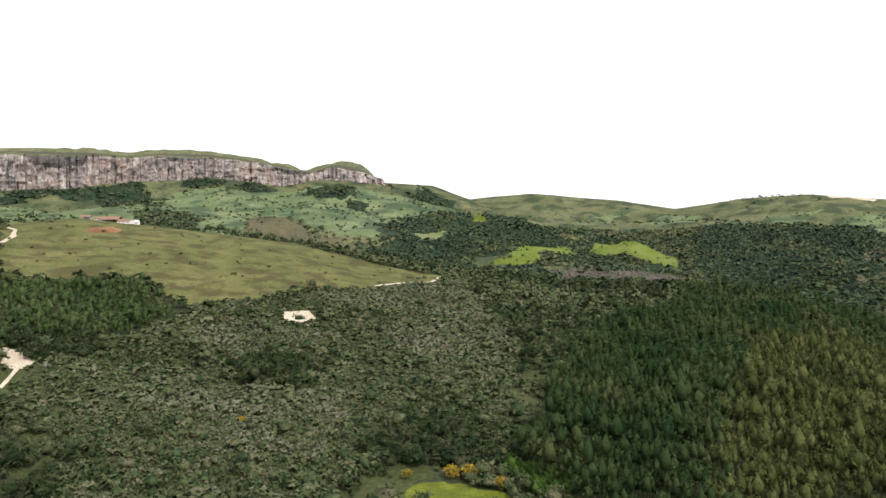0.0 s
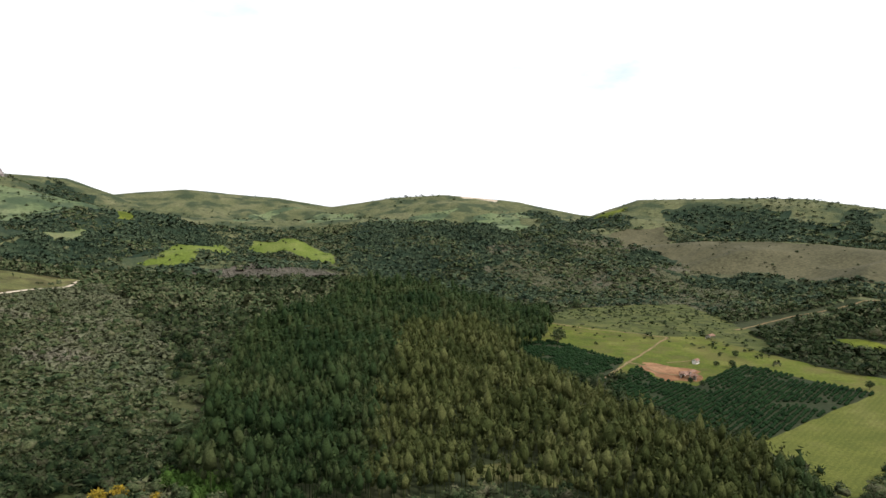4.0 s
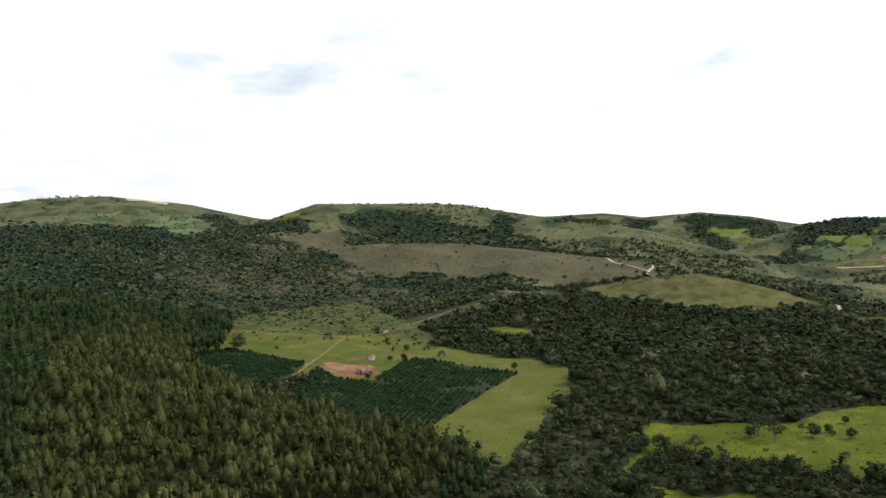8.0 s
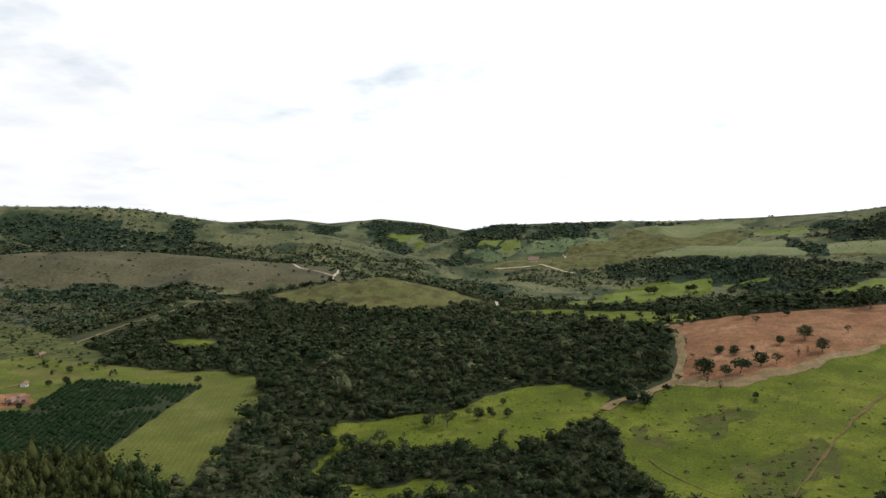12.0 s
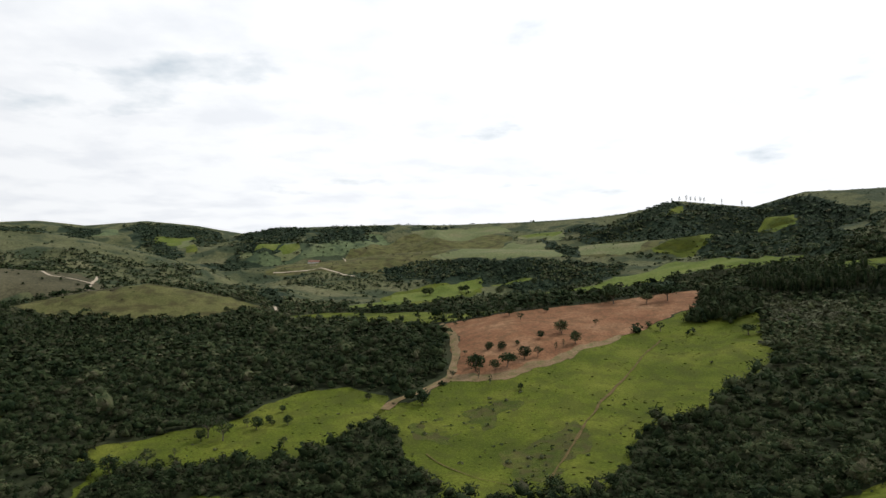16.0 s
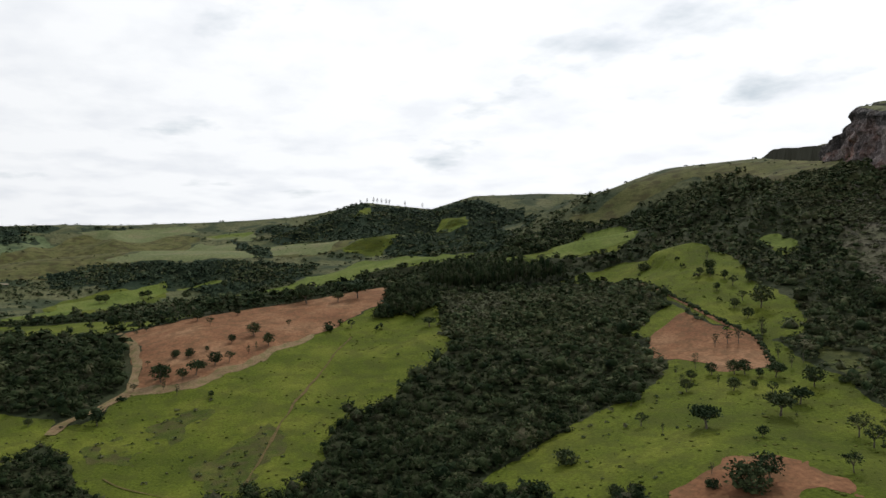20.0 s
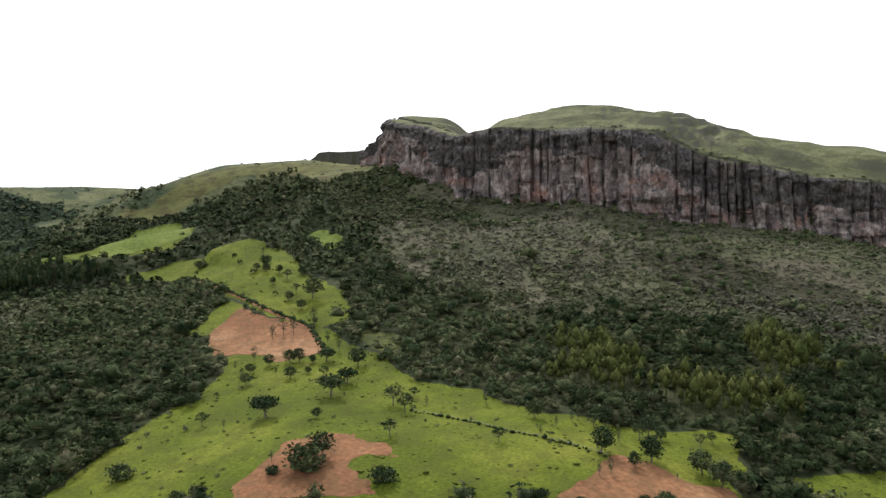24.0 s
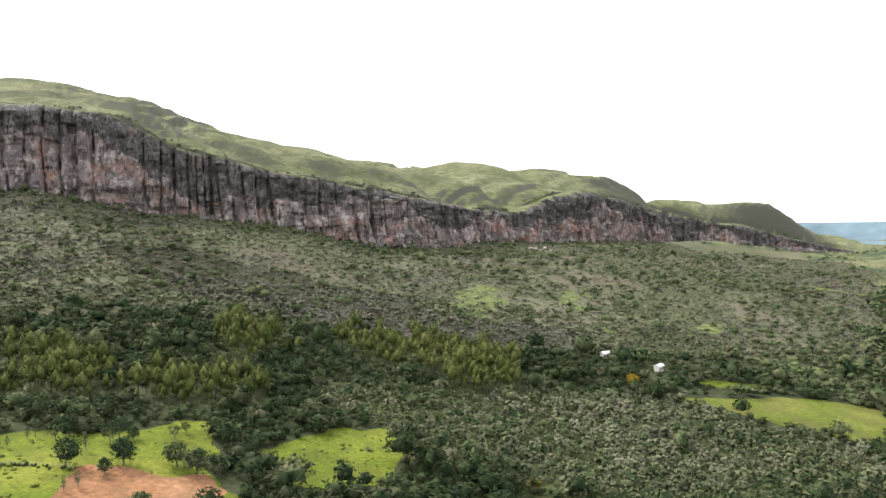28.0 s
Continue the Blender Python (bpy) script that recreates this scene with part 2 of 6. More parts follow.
LEAF = {
    "wood": surface("wood_leaves", [(0.024, 0.038, 0.017), (0.048, 0.066, 0.028), (0.084, 0.092, 0.043), (0.114, 0.104, 0.062)], 7, 0.8, bump=0.9, island=0.25),
    # dark foliage, deepened further to stand in for shade on near woods
    "dark": surface("dark_and_shaded_leaves", [(0.011, 0.020, 0.009), (0.022, 0.034, 0.013), (0.040, 0.052, 0.022), (0.056, 0.054, 0.031)], 7, 0.8, bump=0.9, island=0.30),
    "scrub": surface("scrub_leaves", [(0.050, 0.059, 0.032), (0.080, 0.088, 0.047), (0.112, 0.113, 0.066), (0.138, 0.124, 0.088)], 55, 1.1, bump=0.9, island=0.16),
    "euc": surface("plantation_leaves", [(0.014, 0.028, 0.010), (0.028, 0.044, 0.015), (0.050, 0.060, 0.023)], 60, 0.8, bump=0.9, island=0.26),
    "euc4": surface("yellowish_leaves", [(0.040, 0.052, 0.014), (0.066, 0.076, 0.021), (0.096, 0.100, 0.032)], 40, 0.9, bump=0.9, island=0.3),
    "eucyoung": surface("young_plantation_leaves", [(0.026, 0.046, 0.015), (0.044, 0.066, 0.022), (0.068, 0.084, 0.032)], 40, 0.8, bump=0.9, island=0.26),
    "eucolive": surface("olive_plantation_leaves", [(0.028, 0.036, 0.011), (0.050, 0.058, 0.018), (0.082, 0.086, 0.030)], 50, 0.8, bump=0.9, island=0.30),
    "dry": surface("dry_twigs", [(0.074, 0.071, 0.052), (0.098, 0.092, 0.068), (0.100, 0.100, 0.064)], 12, 0.8, bump=0.9, island=0.35),
    "coffee": surface("coffee_leaves", [(0.008, 0.020, 0.007), (0.016, 0.034, 0.012)], 20, 0.7, rough=0.9, bump=0.9, island=0.25),
    "bamboo": surface("bright_leaves", [(0.028, 0.056, 0.011), (0.044, 0.080, 0.016), (0.062, 0.100, 0.024)], 8, 0.8, bump=0.6, island=0.3),
    "tussock": surface("grass_tussocks", [(0.050, 0.068, 0.011), (0.074, 0.090, 0.016), (0.098, 0.098, 0.025)], 12, 0.6, island=0.4),
    "yellow": surface("yellow_blossom", [(0.110, 0.100, 0.018), (0.250, 0.175, 0.022), (0.340, 0.225, 0.026)], 1.2, 0.5, thing=0.2),
    # lighter and bluer than near leaves, with distance haze in the colour
    "far": surface("hazy_forest_leaves", [(0.022, 0.036, 0.022), (0.040, 0.057, 0.032), (0.068, 0.084, 0.046)], 30, 3.0, bump=0.9, island=0.3),
    "lone": surface("tree_leaves", [(0.022, 0.036, 0.017), (0.040, 0.058, 0.025), (0.072, 0.084, 0.038)], 3, 0.5, thing=0.35),
}
BARK = surface("bark", [(0.09, 0.075, 0.055), (0.17, 0.145, 0.115)], 1.2, 0.2, bump=0.05)


def cliff_rock(name, dull, pale, warm, stain, grain, patch):
    """Bedded sandstone: dull rock with pale and rust-coloured faces, and dark water stains that run down it."""
    mt = bpy.data.materials.new(name)
    mt.use_nodes = True
    n, l = mt.node_tree.nodes, mt.node_tree.links
    shader = n["Principled BSDF"]
    shader.inputs["Roughness"].default_value = 0.95
    shader.inputs["Specular IOR Level"].default_value = 0.15
    place = n.new("ShaderNodeNewGeometry")

    def noise_of(across, up, detail, lo, hi, seed):
        shift = n.new("ShaderNodeMapping")
        shift.inputs["Scale"].default_value = (1 / across, 1 / across, 1 / up)
        shift.inputs["Location"].default_value = (seed * 7.3, seed * 3.1, seed * 1.7)
        l.new(place.outputs["Position"], shift.inputs["Vector"])
        t = n.new("ShaderNodeTexNoise")
        t.inputs["Scale"].default_value, t.inputs["Detail"].default_value, t.inputs["Roughness"].default_value = 1.0, detail, 0.62
        l.new(shift.outputs["Vector"], t.inputs["Vector"])
        r = n.new("ShaderNodeMapRange")
        r.inputs["From Min"].default_value, r.inputs["From Max"].default_value = lo, hi
        l.new(t.outputs["Fac"], r.inputs["Value"])
        return r.outputs["Result"]

    def layer_on(below, colour, amount):
        mix = n.new("ShaderNodeMixRGB")
        l.new(amount, mix.inputs["Fac"])
        l.new(below, mix.inputs["Color1"])
        mix.inputs["Color2"].default_value = (*colour, 1)
        return mix.outputs["Color"]

    base = n.new("ShaderNodeRGB")
    base.outputs[0].default_value = (*dull, 1)
    c = layer_on(base.outputs[0], warm, noise_of(patch * 1.5, patch * 1.2, 5, 0.50, 0.66, 2))
    c = layer_on(c, pale, noise_of(patch * 0.42, patch * 0.75, 7, 0.50, 0.62, 1))
    c = layer_on(c, pale, noise_of(patch * 0.09, patch * 0.55, 6, 0.58, 0.68, 7))
    c = layer_on(c, stain, noise_of(patch * 0.24, patch * 0.95, 6, 0.55, 0.66, 3))
    c = layer_on(c, stain, noise_of(patch * 1.4, patch * 0.16, 6, 0.60, 0.70, 4))
    c = layer_on(c, stain, noise_of(patch * 1.1, patch * 0.9, 7, 0.58, 0.72, 6))
    fine = noise_of(grain, grain * 1.6, 5, 0.25, 0.75, 5)
    spread = n.new("ShaderNodeMapRange")
    spread.inputs["To Min"].default_value, spread.inputs["To Max"].default_value = 0.60, 1.40
    l.new(fine, spread.inputs["Value"])
    tone = n.new("ShaderNodeVectorMath")
    tone.operation = "SCALE"
    l.new(c, tone.inputs[0])
    l.new(spread.outputs["Result"], tone.inputs["Scale"])
    l.new(tone.outputs["Vector"], shader.inputs["Base Color"])
    b = n.new("ShaderNodeBump")
    b.inputs["Strength"].default_value, b.inputs["Distance"].default_value = 1.0, grain * 0.8
    l.new(fine, b.inputs["Height"])
    l.new(b.outputs["Normal"], shader.inputs["Normal"])
    return mt


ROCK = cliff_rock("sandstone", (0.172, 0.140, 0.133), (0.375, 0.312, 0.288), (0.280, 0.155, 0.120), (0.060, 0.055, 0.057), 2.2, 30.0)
# paler copy of the sandstone: sunlight on the north cliff put into its colour
ROCK_LIT = cliff_rock("sunlit_pale_sandstone", (0.235, 0.195, 0.180), (0.420, 0.365, 0.335), (0.320, 0.232, 0.195), (0.095, 0.092, 0.090), 7.0, 50.0)
WATER = surface("lake_water", [(0.10, 0.13, 0.15), (0.13, 0.16, 0.18)], 400, 20.0, rough=0.08)
PLASTER = surface("plaster", [(0.55, 0.50, 0.44), (0.68, 0.63, 0.56)], 3, 0.3)
ROOF = surface("clay_tiles", [(0.16, 0.095, 0.070), (0.25, 0.15, 0.11)], 2, 0.25, bump=0.05)
GLASS = surface("dark_window", [(0.03, 0.035, 0.04), (0.05, 0.055, 0.06)], 2, 0.5, rough=0.15)
TIN = surface("sheet_metal", [(0.50, 0.52, 0.54), (0.62, 0.64, 0.66)], 3, 0.4, rough=0.45)
TIMBER = surface("weathered_timber", [(0.15, 0.12, 0.09), (0.24, 0.20, 0.15)], 1, 0.1)
# far shore: distance haze is put into this plain blue-grey colour
FAR_SHORE = surface("hazy_far_shore", [(0.105, 0.145, 0.170), (0.125, 0.165, 0.190)], 900, 400.0)
ROCK_RIM = cliff_rock("lichened_rim_rock", (0.074, 0.066, 0.063), (0.155, 0.135, 0.128), (0.105, 0.084, 0.070), (0.032, 0.031, 0.030), 2.2, 14.0)
# ---- shape of the land ----
def hash2(ix, iy, seed):
    n = (ix.astype(np.int64) * 374761393 + iy.astype(np.int64) * 668265263 + seed * 982451653) & 0x7FFFFFFF
    n = ((n ^ (n >> 13)) * 1274126177) & 0x7FFFFFFF
    return ((n ^ (n >> 16)) & 0xFFFFF) / 1048575.0


def wave(x, y, size, seed=0):
    """Smooth value noise between -1 and 1 with features of that size in metres."""
    u, v = np.asarray(x, float) / size, np.asarray(y, float) / size
    iu, iv = np.floor(u), np.floor(v)
    a, b = u - iu, v - iv
    a, b = a * a * (3 - 2 * a), b * b * (3 - 2 * b)
    n00, n10 = hash2(iu, iv, seed), hash2(iu + 1, iv, seed)
    n01, n11 = hash2(iu, iv + 1, seed), hash2(iu + 1, iv + 1, seed)
    return 2 * ((n00 * (1 - a) + n10 * a) * (1 - b) + (n01 * (1 - a) + n11 * a) * b) - 1


def fbm(x, y, size, seed=0, steps=4):
    total, gain = 0.0, 0.55
    for k in range(steps):
        total = total + gain * wave(x, y, size / 2 ** k, seed + 17 * k)
        gain *= 0.5
    return total


def along(line, x, y):
    """Distance to a polyline of (x, y, z) and the height of its nearest point."""
    best = np.full(np.shape(x), 1e12)
    height, weight = np.zeros(np.shape(x)), np.full(np.shape(x), 1e-30)
    for (x0, y0, z0), (x1, y1, z1) in zip(line, line[1:]):
        dx, dy = x1 - x0, y1 - y0
        s = np.clip(((x - x0) * dx + (y - y0) * dy) / (dx * dx + dy * dy), 0, 1)
        d = (x - x0 - s * dx) ** 2 + (y - y0 - s * dy) ** 2
        best = np.minimum(best, d)
        w = (d + 4.0) ** -5.0
        height, weight = height + w * (z0 + s * (z1 - z0)), weight + w
    return np.sqrt(best), height / weight


def inside(ring, x, y):
    """True where a point lies within a closed ring of (x, y, ...)."""
    odd = np.zeros(np.shape(x), bool)
    for p, q in zip(ring, ring[1:] + ring[:1]):
        if p[1] == q[1]:
            continue
        cut = ((p[1] > y) != (q[1] > y)) & (x < (q[0] - p[0]) * (y - p[1]) / (q[1] - p[1]) + p[0])
        odd ^= cut
    return odd


# crest lines (x, y, z), half width of the foot, rounding of the crest
RIDGES = [
    ([(-795, 423, 146),(-556, 890, 132),(-472, 927, 139),(-402, 948, 130),(-292, 956, 117),(-202, 949, 106),(-132, 941, 91),(-77, 937, 76),(-16, 940, 65),(33, 949, 54),(139, 990, 37)], 720, 70),
    ([(33, 949, 37),(139, 990, 43),(301, 954, 43),(348, 884, 28),(395, 809, 19),(461, 738, 14),(500, 688, 6)], 600, 60),
    ([(89, 1698, 65),(213, 1737, 87),(364, 1712, 92),(539, 1612, 77),(599, 1483, 46)], 500, 60),
    ([(-1118, 1658, 144),(-1030, 1714, 147),(-887, 1903, 178),(-556, 1817, 143),(-347, 1970, 186),(-183, 1740, 121),(0, 2000, 165),(220, 2088, 145),(508, 2038, 134),(718, 1973, 143),(877, 1798, 133),(1089, 1677, 120)], 900, 80),
    ([(-2252, 1300, 248),(-1378, 2205, 239),(-1221, 2296, 243),(-1099, 2356, 265),(-932, 2427, 283),(-790, 2477, 291),(-664, 2514, 280),(-567, 2537, 269),(-451, 2561, 291),(-335, 2578, 292),(-227, 2590, 275)], 1000, 20),
    ([(-459, 3268, 320),(-262, 3189, 315),(-61, 3199, 306),(115, 3298, 245),(402, 3275, 271),(798, 3202, 238),(1020, 3138, 199),(1250, 2946, 241),(1453, 2851, 253),(1719, 2699, 222),(1847, 2364, 156)], 900, 60),
    ([(1384, 1837, 122),(1478, 1762, 170),(1545, 1704, 201),(1723, 1524, 201),(1820, 1323, 194),(1886, 1133, 163),(1932, 942, 144),(1867, 717, 102),(1826, 524, 57)], 700, 60),
    ([(1125, 1207, 78),(1207, 1125, 90),(1278, 963, 91),(1314, 821, 79),(1303, 636, 67),(1222, 445, 39)], 450, 50),
    ([(989, 526, 28),(1042, 410, 50),(1065, 346, 57),(1056, 225, 36),(1040, 146, 10)], 240, 40),
    ([(3647, 2279, 175),(3897, 1817, 201),(3987, 1611, 175),(3994, 1298, 201),(4068, 1044, 175),(4123, 801, 130),(4177, 439, 115)], 900, 60),
    ([(2837, 603, 110),(2773, 390, 149),(2690, 235, 158),(2700, 0, 163),(2690, -235, 164),(2641, -561, 177),(2553, -879, 191)], 900, 60),
    ([(1890, 199, 50),(1800, 0, 77),(1790, -188, 91),(1747, -435, 92),(1691, -616, 111),(1631, -761, 130)], 500, 60),
    ([(2582, -789, 187),(2464, -976, 227),(2393, -1016, 244),(2296, -1221, 221),(2217, -1358, 269),(2156, -1625, 281),(2038, -1771, 274),(1876, -1942, 272)], 900, 40),
    ([(1121, -259, 29),(1135, -391, 59),(1118, -560, 95),(1098, -697, 105),(1078, -812, 116)], 360, 50),
    ([(699, -37, 29),(702, -61, 40),(700, -116, 51),(717, -219, 60),(719, -326, 70),(713, -363, 61)], 400, 60),
    ([(854, -416, 44),(771, -520, 50),(684, -554, 64)], 250, 40),
    ([(728, -529, 61),(678, -529, 76),(585, -546, 98),(499, -560, 120),(416, -487, 85),(347, -414, 56),(264, -326, 41),(188, -259, 38)], 240, 25),
    ([(172, -246, 38),(103, -282, 41),(42, -297, 35),(-25, -289, 24)], 260, 40),
    ([(561, -934, 225),(618, -934, 230),(722, -958, 246),(887, -951, 246),(1007, -973, 223),(1132, -984, 188),(1375, -999, 142),(1526, -954, 117)], 620, 30),
    ([(552, -905, 220),(467, -867, 200),(401, -861, 170),(330, -869, 160),(249, -896, 164),(134, -910, 135),(-10, -930, 120),(-144, -949, 88),(-298, -1038, 92),(-458, -1163, 84),(-592, -1269, 82),(-875, -1516, 72),(-1198, -1845, 45),(-1444, -1917, 25),(-1706, -1962, 21)], 800, 8),
    ([(-2684, -3979, 88),(-3085, -3677, 93),(-3453, -3334, 100),(-4260, -1986, 97)], 200, 20),
    ([(-2317, -1180, 157),(-2348, -499, 180),(-2490, 218, 165),(-2161, 787, 194),(-1299, 750, 154)], 900, 80),
]

# tablelands: rim at the cliff's edge (x, y, top z), number of rim points that carry a visible cliff, height lines on top
M2_RIM = [(731, -1287, 312),(590, -940, 251),(544, -917, 294),(474, -880, 275),(407, -872, 255),(354, -876, 262),(252, -908, 258),(162, -920, 250),(107, -928, 217),(-40, -945, 184),(-163, -964, 165),(-301, -1050, 143),(-421, -1156, 138),(-509, -1229, 163),(-583, -1273, 179),(-708, -1390, 171),(-867, -1532, 153),(-965, -1566, 119)]
M2_BACK = [(-1018, -1837, 163),(-1184, -2427, 234),(227, -2590, 330),(787, -2161, 351)]
M1_RIM = [(-2313, 1230, 341),(-1388, 2222, 352),(-1230, 2313, 355),(-1107, 2375, 357),(-939, 2446, 362),(-797, 2496, 364),(-669, 2533, 352),(-572, 2557, 334),(-477, 2576, 316),(-392, 2591, 341),(-297, 2603, 318),(-226, 2630, 296)]
M1_BACK = [(-211, 3093, 303),(-515, 3664, 324),(-3204, 1850, 350)]
M3_RIM = [(1336, -1773, 336),(1279, -1741, 361),(1178, -1714, 352),(1071, -1783, 356)]
M3_BACK = [(1250, -2165, 393),(1469, -2023, 388)]
M4_RIM = [(-1134, -2001, 169),(-1222, -1984, 146),(-1331, -1937, 116),(-1439, -1920, 105),(-1547, -1926, 80),(-1679, -1932, 50),(-1832, -1956, 25),(-1975, -1985, 6)]
M4_BACK = [(-2234, -2149, 12),(-2284, -2382, 47),(-1750, -3031, 150)]
TABLES = [
    (M1_RIM, M1_BACK, [([(-2253, 1577, 375),(-1457, 2332, 378),(-1206, 2472, 388),(-927, 2589, 394),(-721, 2654, 380),(-598, 2674, 360)], 200), ([(-455, 2661, 359),(-390, 2672, 376),(-342, 2668, 368)], 80)]),
    (M3_RIM, M3_BACK, []),
    (M2_RIM, M2_BACK, [([(560, -958, 310),(515, -949, 302),(470, -939, 293),(425, -938, 274)], 80), ([(414, -1073, 303),(381, -1106, 319),(325, -1134, 325)], 95), ([(308, -1149, 327),(265, -1150, 324),(190, -1134, 301),(61, -1168, 263),(-41, -1179, 248)], 230), ([(0, -1300, 257),(-118, -1345, 252),(-286, -1472, 251),(-570, -1655, 259),(-703, -1657, 246),(-769, -1627, 237),(-907, -1670, 193)], 420)]),
    (M4_RIM, M4_BACK, [([(-1231, -2153, 195),(-1341, -2110, 203),(-1483, -2038, 191),(-1588, -2008, 178)], 230), ([(-1588, -2008, 172),(-1692, -2000, 107),(-1809, -2005, 76),(-1926, -2032, 44)], 200)]),
]

# gullies cut into the tablelands: line, depth, half width
GULLIES = [
    ([(390, -877, 130),(482, -1099, 130),(586, -1381, 130)], 20, 26), ([(-35, -954, 130),(40, -984, 130),(117, -1008, 130)], 11, 20), ([(-94, -980, 130),(-28, -1010, 130),(55, -1059, 130)], 10, 22),
    ([(-295, -1065, 130),(-223, -1149, 130),(-161, -1219, 130),(-98, -1397, 130)], 22, 50), ([(-421, -1176, 130),(-372, -1256, 130),(-328, -1423, 130)], 20, 36), ([(-578, -1297, 130),(-562, -1391, 130),(-553, -1607, 130)], 16, 40),
    ([(-494, 2568, 130),(-539, 2748, 130),(-613, 3039, 130)], 24, 60), ([(-1074, 2412, 130),(-1133, 2669, 130)], 10, 60),
]


def ground(x, y, rough=True):
    """Height of the land, in metres."""
    x, y = np.asarray(x, float), np.asarray(y, float)
    wx, wy = x + 26 * wave(x, y, 170, 3), y + 26 * wave(x, y, 170, 4)
    r = np.hypot(x, y)
    soft = 7.0
    total = np.exp(np.full(x.shape, 2.0) / soft)
    lead, crown = np.zeros(x.shape), np.zeros(x.shape)
    for line, foot, crest in RIDGES:
        d, top = along(line, x, y)
        ok = d < foot * 1.25
        if rough:
            d2, top2 = along(line, wx, wy)
            d = np.where(d < 0.12 * foot, d, d + (d2 - d) * np.clip((d - 0.12 * foot) / (0.2 * foot), 0, 1))
        g = np.clip(1 - (np.sqrt(d * d + crest * crest) - crest) / foot, 0, 1)
        here = np.where(ok, top * g, 0)
        crown = np.where(here > lead, g, crown)
        lead = np.maximum(here, lead)
        total = total + np.where(ok, np.exp(np.clip(top * g ** 1.15, -50, 600) / soft) - 1, 0)
    z = soft * np.log(total)
    if rough:
        far = np.clip((r - 250) / 900, 0.25, 1.6)
        flat = np.clip((z - 4) / 30, 0.15, 1)
        slope = np.clip((0.97 - crown) * 6, 0, 1) * np.clip(crown * 3, 0, 1)
        z = z + 5.5 * far * flat * fbm(x, y, 230, 11, 3) * (0.45 + 0.55 * slope)
        gully = 0.5 - np.abs(wave(x + 40 * wave(x, y, 140, 14), y + 40 * wave(x, y, 140, 15), 260, 12)) - 0.35 * np.abs(wave(x, y, 110, 13))
        z = z + slope * flat * np.where(y < -300, np.clip((r - 600) / 260, 0, 1), np.clip((r - 450) / 900, 0, 1)) * np.where(r > 1100, 40, 30) * gully
    # tablelands stand up behind their cliffs
    for rim, back, lines in TABLES:
        ring = rim + back
        near = (np.abs(x - np.mean([p[0] for p in ring])) < 2500) & (np.abs(y - np.mean([p[1] for p in ring])) < 2500)
        within = inside(ring, x, y) & near
        if not within.any():
            continue
        xi, yi = x[within], y[within]
        d, edge = along(ring + ring[:1], xi, yi)
        top = edge + 0.02 * np.minimum(d, 400)
        tall = [np.exp(top / 5.0)]
        for line, foot in lines:
            dl, tl = along(line, xi, yi)
            g = np.clip(1 - (np.sqrt(dl * dl + 900) - 30) / foot, 0, 1)
            tall.append(np.exp(((tl - top) * g ** 0.9 + top) / 5.0) * (g > 0))
        top2 = 5.0 * np.log(sum(tall))
        top = top + (top2 - top) * np.clip(d / 60, 0, 1)
        if rough:
            top = top + np.clip(d / 70, 0, 1) * (9 * fbm(xi, yi, 170, 31, 3) + 4.0 * np.abs(wave(xi, yi, 70, 33)) - 2) - np.clip((d - 25) / 90, 0, 1) * 26 * np.clip(1 - np.abs(wave(xi, yi, 260, 38)) / 0.30, 0, 1)
            tread = (top + 9 * wave(xi, yi, 80, 35) + 4 * wave(xi, yi, 30, 37)) / 14.0
            top = top + np.clip(d / 50, 0, 1) * 14.0 * 0.8 * (np.clip((tread % 1 - 0.72) / 0.2, 0, 1) - tread % 1 + 0.36) * np.clip(0.35 + 1.1 * wave(xi, yi, 150, 36), 0, 1)
        for line, deep, wide in GULLIES:
            dg, _z = along(line, xi, yi)
            top = top - deep * np.exp(-(dg / wide) ** 2) * np.clip(d / 30, 0, 1)
        rise = np.clip(d / 9.0, 0, 1)
        z[within] = z[within] + (np.maximum(top, z[within]) - z[within]) * rise
    # the lake
    a = np.degrees(np.arctan2(x, y)) % 360
    lake = np.clip((r - 3800) / 300, 0, 1) * np.clip((4600 - r) / 60, 0, 1) * np.clip((a - 219.5) / 1.5, 0, 1) * np.clip((250 - a) / 3, 0, 1)
    return z * (1 - lake) - 6 * lake
